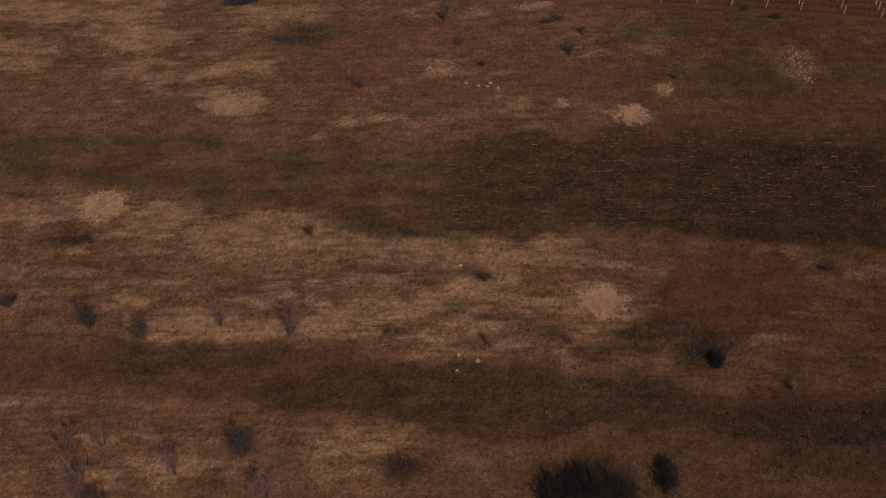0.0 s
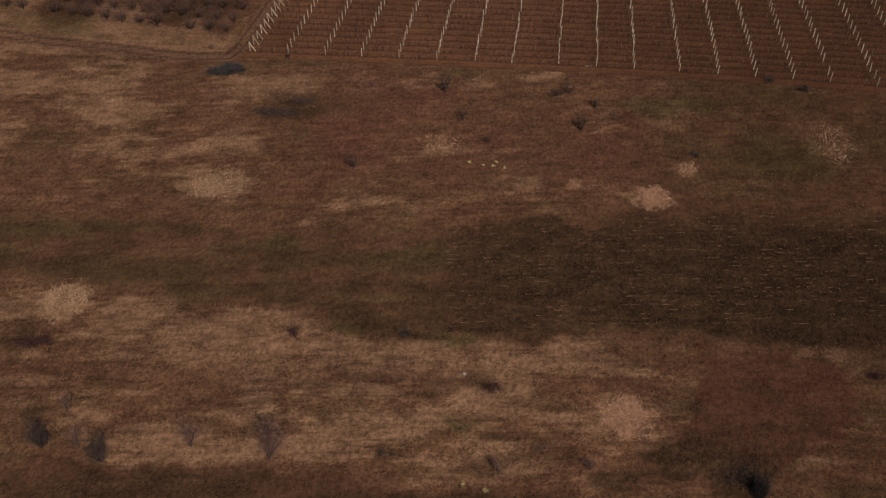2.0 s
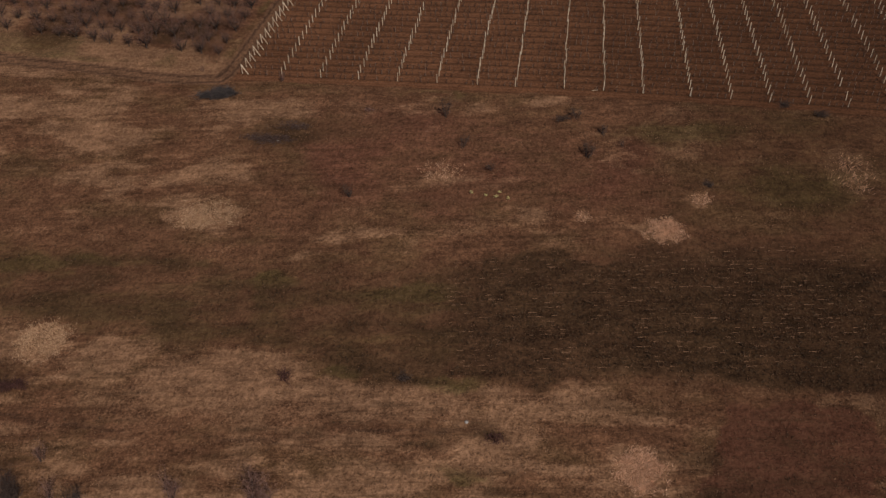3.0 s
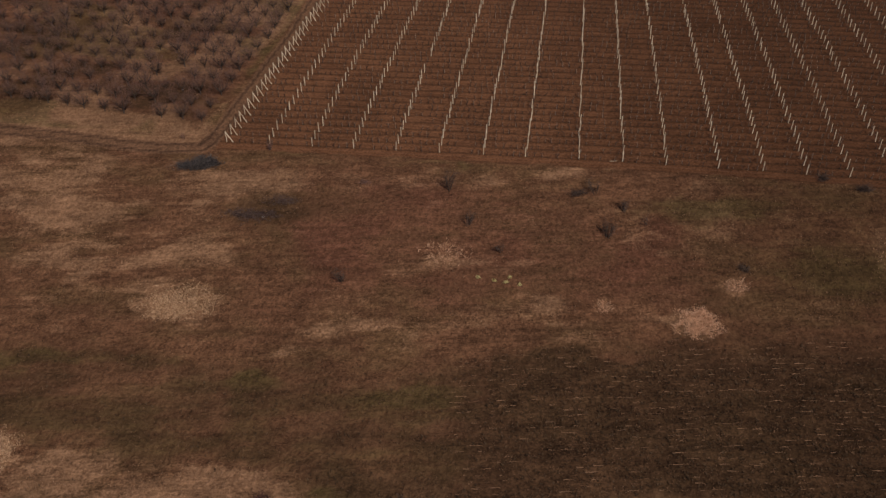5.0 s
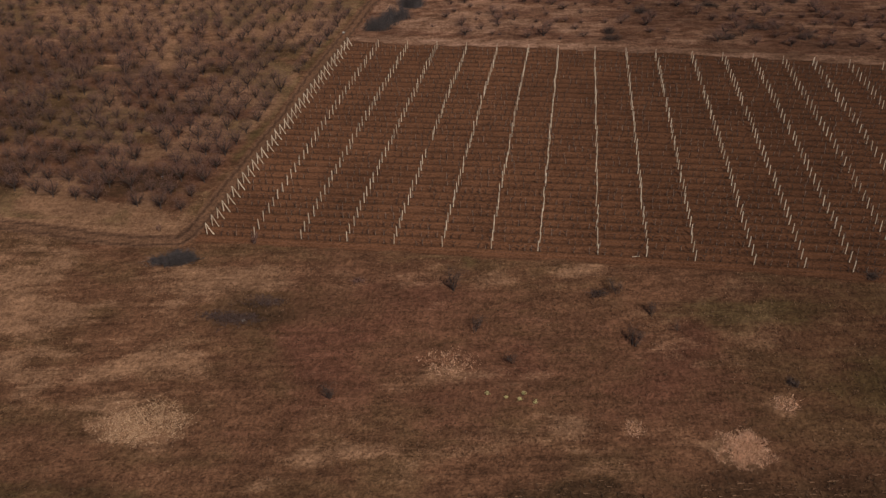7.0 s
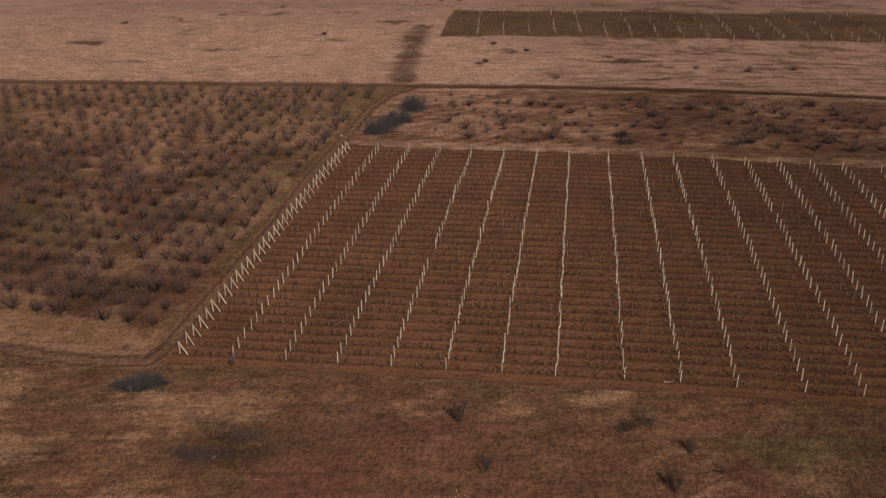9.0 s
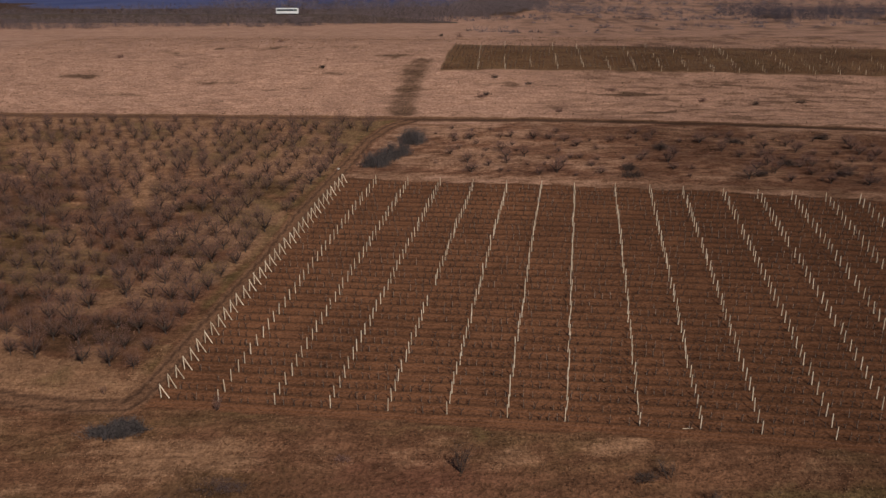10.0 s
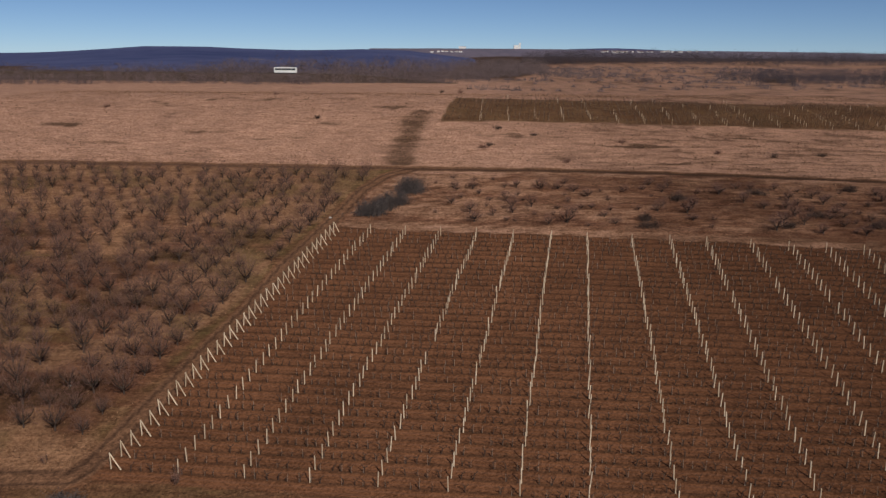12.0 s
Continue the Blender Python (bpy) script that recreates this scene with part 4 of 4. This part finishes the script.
for b in range(7):
    for a in range(26):
        x = 0 + 4.6 * a + rng.gauss(0, 0.9) - b * 0.6
        y = 264.5 + 4.7 * b - 0.13 * x + rng.gauss(0, 0.7)
        i, j = vine_grid(np.array([x]), np.array([y]))
        r, rs = near_line(np.array([x]), np.array([y]), ROAD)
        if j[0] < ROWS_N + 1 or rs[0] < 3 or rng.random() < 0.12 + 0.4 * (patchy(x, y, 9, 67) > 0.6):
            continue
        size = rng.choice((0.45, 0.6, 0.8, 1.0, 1.25)) * rng.uniform(0.85, 1.1)
        t = thing("neglected_tree", pose(*place(x, y), 0, 0, rng.uniform(0, 360)) @ Matrix.Diagonal((size * rng.uniform(0.9, 1.4), size * rng.uniform(0.9, 1.3), size * rng.uniform(0.6, 0.95), 1)), "low neglected bare fruit tree on rough scrub ground", "tree", "neglected orchard trees")
        k = rng.randrange(5)
        part("trunk", scrub_meshes[k][0], t, "dark bark")
        part("crown", scrub_meshes[k][1], t, "leafless dark shoots")

# ------------------------------------------------ the tan field beyond the road
for n, (x, y, w, h) in enumerate([(14.1, 336.7, 2.4, 1.5), (9.7, 319.3, 2.6, 1.7), (11.0, 321.3, 1.8, 1.2), (71.6, 317.3, 2.2, 1.4), (86.1, 314.9, 3.0, 1.8), (-107.3, 360.8, 1.8, 1.7), (-39.3, 345.6, 1.6, 1.3),
                                  (5.5, 438, 2.4, 3.0), (-2, 443, 1.6, 1.6), (48, 326, 3, 1.2), (100, 318, 2.4, 1.2), (30, 307, 2, 1.2), (24, 331, 1.5, .8), (-60, 390, 2, 1.2)]):
    bush("bramble", x, y, w, w * 0.8, h, 90, TWIG if n % 2 else DARK_TWIG, 160 + n, "small bare bush standing in tan field grass")


def thin_post(seed):
    s = Shape()
    s.tube([(0, 0, -0.2), (0, 0, 1.55), (0, 0, 1.6)], [0.05, 0.042, 0.03], 6)
    return s.mesh("post", [CONCRETE])


def build_second_vineyard():
    rng = random.Random(21)
    posts = [thin_post(60 + k) for k in range(3)]
    vines = [vine_shape(50 + k) for k in range(8)]
    for j in range(14):
        rest = Shape()
        base = Vector(place(-2.0 + 0.37 * j, 345 + 2.75 * j))
        root = thing("vine_row", pose(*base), "distant row of bare vines on thin pale posts", "vine row", "upper vineyard rows")
        line = lambda x: 345 + 2.75 * j + 0.058 * x
        for c in range(17):
            x = 9.5 + 8.35 * c + rng.uniform(-0.2, 0.2) + 0.2 * j
            if rng.random() < (0.2 if j < 5 else 0.8):
                continue
            part("post", rng.choice(posts), root, "", pose(*(Vector(place(x, line(x))) - base), rng.gauss(0, 2), rng.gauss(0, 2), 0))
        x = -1.4 + 0.37 * j
        while x < 150:
            if rng.random() > 0.25:
                rest.add(rng.choice(vines), pose(*(Vector(place(x, line(x))) - base), 0, 0, rng.choice((0, 180)) + rng.uniform(-20, 20)))
            x += 1.5
        tagged(part("vines", rest.mesh("vines", [VINE_WOOD, STAKE]), root, "bare dark vines"), kind="stuff")


build_second_vineyard()


# ------------------------------------------------ woods, hills and far buildings
def woods(name, count, spot, low, high, label, seed, mat=WOODS, limbs=52):
    """Far bare woodland: every tree a stem and a cloud of fine limbs."""
    rng = np.random.RandomState(seed)
    foot = np.array([spot(rng) for _ in range(count)], float)
    x, y = foot[:, 0], foot[:, 1]
    z = land(x, y)
    h = rng.uniform(low, high, count) * rng.choice([0.55, 0.7, 0.85, 1.0, 1.15], count) * (0.42 + 0.55 * patchy3(x, y * 0.4, 26, 151) + 0.4 * patchy3(x, y * 0.3, 70, 155))
    if name == "wood_belt":
        h = h * (0.8 + 0.65 * smooth(-240, -60, x))
    if name == "wood_belt":
        h = np.where(y < 568, np.minimum(h, 5.0), h)
    w = 0.02 + 0.003 * h
    stems = np.stack([np.stack([x - w, y, z], -1), np.stack([x + w, y, z], -1), np.stack([x, y, z + h * 0.5], -1)], 1)
    shape = (count, limbs)
    a, t, out = rng.uniform(0, 6.283, shape), rng.uniform(0.0, 0.9, shape), rng.uniform(0.0, 1.0, shape) ** 0.6
    reach = h[:, None] * 0.34 * np.sqrt(np.clip(1 - (2 * t - 0.9) ** 2, 0.05, 1))
    b = np.stack([x[:, None] + np.cos(a) * out * reach, y[:, None] + np.sin(a) * out * reach, z[:, None] + h[:, None] * t], -1)
    e = b + np.stack([rng.normal(0, 0.07, shape), rng.normal(0, 0.07, shape), rng.uniform(0.02, 0.15, shape)], -1) * h[:, None, None]
    k = rng.uniform(0.04, 0.11, shape)[..., None]
    twigs = np.stack([b - k * np.array((1, 0, 0)), b + k * np.array((1, 0, 0.8)), e], 2)
    return soup(name, np.concatenate([stems.reshape(-1, 3), twigs.reshape(-1, 3)]), mat, label, "woods")


def belt_west(r):
    x = r.uniform(-420, 90)
    return x, 470 + 0.36 * (x + 170) * (x > -170) + 0.05 * (x + 170) * (x < -170) + 2.6 * max(x, 0) + 190 * r.rand() ** 1.5 + 48 * float(patchy3(np.array(x), np.array(0.0), 30, 12))


def belt_east(r):
    x = r.uniform(130, 1150)
    return x, 1230 + 0.1 * x + 260 * r.rand() + 60 * float(patchy3(np.array(x), np.array(0.0), 60, 15))


def belt_side(r):
    x = 190 + 420 * r.rand() ** 1.3
    return x, 550 + 0.3 * (x - 190) + 130 * r.rand() + 40 * float(patchy3(np.array(x), np.array(0.0), 25, 17))


def belt_mid(r):
    x = r.uniform(70, 130)
    return x, 690 + 60 * r.rand()


woods("wood_belt", 5200, belt_west, 6.5, 10.5, "belt of bare brown woodland beyond the tan field", 1)
woods("far_wood", 4800, belt_east, 15.0, 19.0, "long dark bare wood on the skyline", 2, FAR_WOODS)
woods("side_wood", 1600, belt_side, 7.0, 11.0, "bare brown copse on the plateau", 3, FAR_WOODS)
woods("copse", 180, belt_mid, 4.0, 8.0, "small bare copse on the plateau", 4)


def plateau_scrub():
    """Low bushes in loose clusters on the tan plateau."""
    r = np.random.RandomState(5)
    tris = []
    n = 0
    while n < 1700:
        x, y = r.uniform(10, 700), 440 + 820 * r.rand() ** 1.2
        if y < 420 + 0.42 * max(x, 0) or patchy3(x / 3, y, 22, 141) < 0.43 + 0.14 * r.rand():
            continue
        n += 1
        z, h = float(land(x, y)), r.uniform(1.0, 4.4) * r.choice([0.6, 1.0, 1.0, 1.5])
        w = h * r.uniform(0.6, 1.5)
        for _ in range(34):
            a, q = r.uniform(0, 6.283), r.rand() ** 0.5
            bx, by = x + math.cos(a) * q * w * 0.8, y + math.sin(a) * q * w * 0.8
            k = r.uniform(0.04, 0.10)
            bz = z + h * 0.35 * r.rand() * (1 - q)
            tris += [(bx - k, by, bz - 0.1), (bx + k, by, bz - 0.1), (bx + r.normal(0, 0.3) * w, by + r.normal(0, 0.3) * w, bz + h * (1 - 0.5 * q) * r.uniform(0.4, 1.0))]
    soup("scattered_scrub", tris, WOODS, "scattered bare bushes on the tan plateau", "bushes")


plateau_scrub()
bush("hedge", 207.0, 618.0, 30, 7, 4.2, 1500, DARK_TWIG, 190, "long low black hedge on the plateau", "hedge", turn=3)
bush("thicket", 262.0, 590.0, 22, 8, 3.2, 700, DARK_TWIG, 191, "bare grey thicket on the tan plateau")
bush("thicket", 118.0, 600.0, 26, 9, 2.6, 700, BRAMBLE, 192, "bare grey thicket on the tan plateau")


def hill(name, x0, x1, y0, depth, top, mat, label, seed):
    """A broad far ridge with a wandering crest, told by bearing. Returns its height over the plan."""
    def height(x, y):
        t = (y - y0) / depth
        crest = top(x / (y - 90)) + 2 * (float(patchy3(np.array(x * 0.3), np.array(y * 0.05), 60, seed)) - 0.5)
        rise = math.sin(min(t / 0.6, 1) * math.pi / 2) if t < 0.6 else 1 - 0.4 * ((t - 0.6) / 0.4) ** 2
        return 82 + (crest - 82) * rise

    nx, ny = 90, 14
    v, f = [], []
    for q in range(ny):
        for p in range(nx):
            x, y = x0 + (x1 - x0) * p / (nx - 1), y0 + depth * q / (ny - 1)
            v.append((x, y, height(x, y)))
    for q in range(ny - 1):
        for p in range(nx - 1):
            k = q * nx + p
            f.append((k, k + 1, k + nx + 1, k + nx))
    me = bpy.data.meshes.new(name)
    me.from_pydata(v, [], f)
    me.shade_smooth()
    me.materials.append(mat)
    tagged(new(name, me), label, "hill", kind="structure")
    return height


# the blue of distance haze is put into both hill colours
HILL_NEAR = material("hazed_hill_woods", (0.022, 0.034, 0.110), (0.085, 0.093, 0.195), 0.0035, 0.02, 1.0, 0.0)
HILL_FAR = material("hazed_hill_fields", (0.085, 0.080, 0.12), (0.17, 0.14, 0.18), 0.003, 0.03, 1.0, 0.0)
hill("backdrop_hill_west", -2600, 900, 700, 2900, lambda u: float(np.interp(u, (-0.65, -0.53, -0.476, -0.41, -0.347, -0.274, -0.225, -0.163, -0.09, -0.038, 0.05, 0.2), (88, 91.5, 93.4, 103.6, 113.6, 113.3, 109.5, 107, 111, 108, 84, 70))), HILL_NEAR, "long wooded hill on the horizon in painted haze blue", 1)
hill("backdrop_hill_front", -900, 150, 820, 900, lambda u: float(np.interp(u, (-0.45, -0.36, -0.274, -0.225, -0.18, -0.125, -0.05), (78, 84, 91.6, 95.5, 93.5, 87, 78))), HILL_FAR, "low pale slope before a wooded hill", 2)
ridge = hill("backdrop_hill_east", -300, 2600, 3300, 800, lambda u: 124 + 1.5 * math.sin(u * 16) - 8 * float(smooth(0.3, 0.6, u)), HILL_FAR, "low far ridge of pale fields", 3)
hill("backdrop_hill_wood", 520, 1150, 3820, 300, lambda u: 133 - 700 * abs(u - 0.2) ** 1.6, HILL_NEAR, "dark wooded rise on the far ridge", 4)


def house(x, y, z, w, d, h, seed, label="small white far house with a low roof", pitched=True):
    walls, roof, pane = Shape(), Shape(), Shape()
    walls.box((-w / 2, -d / 2, -3), (w / 2, d / 2, h))
    if pitched:
        e = 0.4
        b = [(-w / 2 - e, -d / 2 - e, h), (w / 2 + e, -d / 2 - e, h), (w / 2 + e, d / 2 + e, h), (-w / 2 - e, d / 2 + e, h), (-w / 2, 0, h + d * 0.28), (w / 2, 0, h + d * 0.28)]
        roof.v, roof.f, roof.m = b, [(0, 1, 5, 4), (2, 3, 4, 5), (1, 2, 5), (3, 0, 4), (3, 2, 1, 0)], [0] * 5
    else:
        roof.box((-w / 2 - 0.4, -d / 2 - 0.4, h), (w / 2 + 0.4, d / 2 + 0.4, h + 0.5))
    root = thing("house", pose(x, y, z, 0, 0, random.Random(seed).uniform(-12, 12)), label, "house", "far houses")
    part("wall", walls.mesh("wall", [WHITE]), root)
    part("roof", roof.mesh("roof", [WHITE if not pitched else ROOF]), root)
    n = max(2, int(w / 4))
    for k in range(n):
        cx = -w / 2 + w * (k + 0.5) / n
        s = Shape()
        s.box((cx - 0.6, -d / 2 - 0.05, h * 0.4), (cx + 0.6, -d / 2 + 0.1, h * 0.4 + 1.3))
        part("window", s.mesh("window", [GLASS]), root)


def on_ridge(x, y, w, d, h, seed, *rest):
    house(x, y, ridge(x, y) - 0.5, w, d, h, seed, *rest)


rng = random.Random(31)
for n in range(34):
    u = rng.random()
    on_ridge(640 + 430 * u + rng.gauss(0, 20), 3545 + 70 * u + rng.uniform(-30, 30), rng.uniform(6, 13), 7, rng.uniform(3, 5), n)
for n in range(9):
    on_ridge(-40 + rng.uniform(0, 150), 3500 + rng.uniform(-10, 30), rng.uniform(7, 13), 7, rng.uniform(3, 5), 60 + n)
on_ridge(90, 3770, 30, 14, 9, 80, "long white far hall with a flat roof", False)
on_ridge(320, 3770, 20, 16, 15, 81, "tall white far building on the ridge", False)
on_ridge(336, 3772, 7, 7, 24, 82, "slim white far tower on the ridge", False)


def road_bank():
    """Low earth bank that carries a road through the wood."""
    s = Shape()
    s.box((-700, 555, 80), (60, 567, 88.3))
    # battered sides, and an end that runs out into the plateau
    s.v = [(-50.0 if x > 0 and z > 85 else x, y + (0 if z < 85 else 1.0 if y < 560 else -1.0), z) for x, y, z in s.v]
    tagged(new("road_bank", s.mesh("road_bank", [BARK])), "dark earth bank of a road through bare woods", "bank", kind="structure")


road_bank()
TYRE = material("tyre", (0.012, 0.012, 0.013), (0.03, 0.03, 0.032), 3, 30, 0.9, 0.1)


def coach(x, y, z):
    """White touring coach seen from the side."""
    root = thing("coach", pose(x, y, z), "white coach with dark windows on a road behind bare woods", "bus")
    shell = bmesh.new()
    bmesh.ops.create_cube(shell, size=1.0)
    for v in shell.verts:
        v.co = Vector((v.co.x * 12.2, v.co.y * 2.5, 1.95 + v.co.z * 3.0))
    bmesh.ops.bevel(shell, geom=shell.edges[:], offset=0.22, segments=2, affect="EDGES")
    me = bpy.data.meshes.new("body")
    shell.to_mesh(me)
    shell.free()
    me.materials.append(WHITE)
    part("body", me, root, "white bodywork")
    for k in range(6):
        s = Shape()
        s.box((-5.5 + 1.85 * k, -1.28, 1.9), (-3.8 + 1.85 * k, -1.2, 2.95))
        part("window", s.mesh("window", [GLASS]), root, "dark side window")
    front = Shape()
    front.box((-6.13, -1.0, 1.5), (-6.06, 1.0, 3.0))
    part("windscreen", front.mesh("windscreen", [GLASS]), root, "dark windscreen")
    for wx in (-3.9, 3.2, 4.5):
        for wy in (-1.15, 0.85):
            w = Shape()
            w.tube([(wx, wy, 0.5), (wx, wy + 0.3, 0.5)], [0.5, 0.5], 14)
            part("wheel", w.mesh("wheel", [TYRE]), root, "black tyre")


coach(-87.0, 560.0, 88.3)


# ------------------------------------------------ grass and stalks
def tufts(name, n, box, want, mat, label, tall, wide, seed, blades=5):
    """Grass clumps, thicker where the ground carries that cover."""
    r = np.random.RandomState(seed)
    x, y = r.uniform(box[0], box[1], n), r.uniform(box[2], box[3], n)
    zn = zones(x, y)
    keep = r.rand(n) < np.clip(want(zn, x, y), 0, 1)
    x, y = x[keep], y[keep]
    n = len(x)
    z = land(x, y) + 0.02
    z = z + (1 - zn["soil"][keep]) * 0.5 * (patchy3(x, y, 6, 5) - 0.5)
    a = r.uniform(0, 6.283, (n, 1)) + np.arange(blades) * 6.283 / blades + r.uniform(-0.4, 0.4, (n, blades))
    h = r.uniform(tall[0], tall[1], (n, 1)) * r.uniform(0.7, 1.1, (n, blades))
    o = r.uniform(wide[0], wide[1], (n, 1)) * r.uniform(0.6, 1.2, (n, blades))
    k = 0.22
    v = np.empty((n, 1 + 2 * blades, 3))
    v[:, 0] = np.stack([x, y, z - 0.08], -1)
    for s, q in ((0, -k), (1, k)):
        v[:, 1 + s::2, 0] = x[:, None] + np.cos(a + q) * o
        v[:, 1 + s::2, 1] = y[:, None] + np.sin(a + q) * o
        v[:, 1 + s::2, 2] = z[:, None] + h * (1 if s else 0.85)
    base = (np.arange(n) * (1 + 2 * blades))[:, None]
    f = np.stack([np.broadcast_to(base, (n, blades)), base + 1 + 2 * np.arange(blades), base + 2 + 2 * np.arange(blades)], -1).reshape(-1, 3)
    me = bpy.data.meshes.new(name)
    me.vertices.add(v.shape[0] * v.shape[1])
    me.vertices.foreach_set("co", v.astype(np.float32).ravel())
    me.loops.add(f.size)
    me.loops.foreach_set("vertex_index", f.astype(np.int32).ravel())
    me.polygons.add(len(f))
    me.polygons.foreach_set("loop_start", np.arange(0, f.size, 3, dtype=np.int32))
    me.update(calc_edges=True)
    me.materials.append(mat)
    return tagged(new(name, me), label, "grass", kind="stuff")


LOW = (-95, 95, 58, 190)
tufts("straw_grass", 130000, LOW, lambda z, x, y: 0.75 * z["straw"] * (1 - z["soil"]) * (1 - z["path"]), STRAW_BLADE, "tufts of pale dry straw grass", (0.12, 0.34), (0.05, 0.13), 1)
tufts("brown_grass", 100000, LOW, lambda z, x, y: 0.55 * (1 - z["straw"]) * (1 - z["soil"]) * (1 - z["path"]), BROWN_BLADE, "tufts of brown winter grass", (0.10, 0.28), (0.06, 0.15), 2)
tufts("dark_weeds", 60000, LOW, lambda z, x, y: 1.2 * np.maximum(z["dark"] - 0.35, 0) * (1 - z["soil"]), WEED_BLADE, "standing dark dead weeds", (0.15, 0.45), (0.08, 0.22), 3)
tufts("orchard_grass", 40000, (-130, -15, 188, 312), lambda z, x, y: 0.7 * z["straw"] * (1 - z["soil"]) * (1 - z["path"]), STRAW_BLADE, "dry grass under orchard trees", (0.08, 0.2), (0.06, 0.15), 4)
tufts("field_grass", 60000, (-150, 160, 270, 440), lambda z, x, y: 0.6 * z["straw"] * (1 - z["soil"]) * (1 - z["path"]), STRAW_BLADE, "tan field of dry grass", (0.08, 0.22), (0.08, 0.22), 5)
tufts("field_weeds", 40000, (-150, 160, 270, 440), lambda z, x, y: 0.7 * z["dark"] * (1 - z["soil"]), WEED_BLADE, "dark weeds in the tan field", (0.15, 0.4), (0.12, 0.28), 6)


tufts("row_weeds", 60000, (-45, 110, 183, 285), lambda z, x, y: 0.9 * (z["soil"] > 0.5) * (np.abs(((z["row"] + 0.5) % 1) - 0.5) < 0.13) * smooth(0.45, 0.62, patchy3(x, y, 7, 97)), WEED_BLADE, "dark weeds under the vine rows", (0.1, 0.3), (0.10, 0.25), 7)


def reed_patch(x, y, rx, ry, n, seed, mat, label):
    r = np.random.RandomState(seed)
    tris = []
    q = np.sqrt(r.rand(n)) * (0.7 + 0.6 * r.rand(n))
    a = r.uniform(0, 6.283, n)
    q = q * (0.6 + 0.75 * patchy3(3 * np.cos(a), 3 * np.sin(a), 1.4, seed + 300))
    px, py = x + np.cos(a) * q * rx, y + np.sin(a) * q * ry
    pz = land(px, py) + 0.5 * (patchy3(px, py, 6, 5) - 0.5)
    keep = patchy(px, py, 0.8, seed) + 0.5 * (1 - q) > 0.34
    for ax, ay, az in zip(px[keep], py[keep], pz[keep]):
        h, w, t = r.uniform(0.08, 0.38), r.uniform(0.03, 0.06), r.uniform(0, 6.283)
        lx, ly = r.normal(0, 0.35, 2)
        tris += [(ax - math.cos(t) * w, ay - math.sin(t) * w, az - 0.05), (ax + math.cos(t) * w, ay + math.sin(t) * w, az - 0.05), (ax + lx, ay + ly, az + h)]
    soup("reed_patch", tris, mat, label, "reeds")


reed_patch(26.2, 97.3, 3.3, 3.0, 8000, 1, REED, "round patch of pale dry reeds in brown grass")
reed_patch(36.6, 139.2, 3.0, 2.8, 6500, 2, REED, "round patch of pale dry reeds on the meadow")
reed_patch(-0.3, 154.5, 3.6, 2.8, 900, 3, REED, "sparse patch of pale dry stalks on the meadow")
reed_patch(71.9, 151.7, 3.6, 4.6, 800, 4, REED, "sparse patch of pale dry stalks on the meadow")
reed_patch(-61.7, 121.0, 4.2, 3.6, 5200, 5, STRAW_BRIGHT, "patch of tall yellow straw grass")
reed_patch(-41.3, 145.9, 6.0, 3.2, 6000, 6, STRAW_BRIGHT, "wide patch of flattened straw grass")
reed_patch(44.3, 146.1, 2.0, 1.5, 500, 7, REED, "small patch of pale dry reeds on the meadow")
reed_patch(23.5, 142.4, 1.5, 1.4, 300, 8, REED, "small patch of pale dry reeds on the meadow")


def lying_stalks():
    """Pale broken stalks lying in rows on the dark stubble."""
    r = np.random.RandomState(8)
    n = 1000
    x = r.uniform(0, 92, n)
    y = 112.5 + r.randint(0, 34, n) * 0.85 + 0.02 * x + r.normal(0, 0.06, n)
    keep = zones(x, y)["dark"] > 0.45
    x, y = x[keep], y[keep]
    n = len(x)
    ln, w, t = r.uniform(0.4, 1.7, n), r.uniform(0.006, 0.013, n), r.normal(0, 0.06, n)
    z = land(x, y) + 0.22 + 0.5 * (patchy3(x, y, 6, 5) - 0.5)
    tris = np.stack([np.stack([x, y - w, z], -1), np.stack([x + np.cos(t) * ln, y + np.sin(t) * ln, z + 0.05], -1), np.stack([x, y + w, z + 0.05], -1)], 1).reshape(-1, 3)
    soup("stalks", tris, STRAW_BLADE, "pale broken stalks lying in rows on dark stubble", "stalks")


lying_stalks()
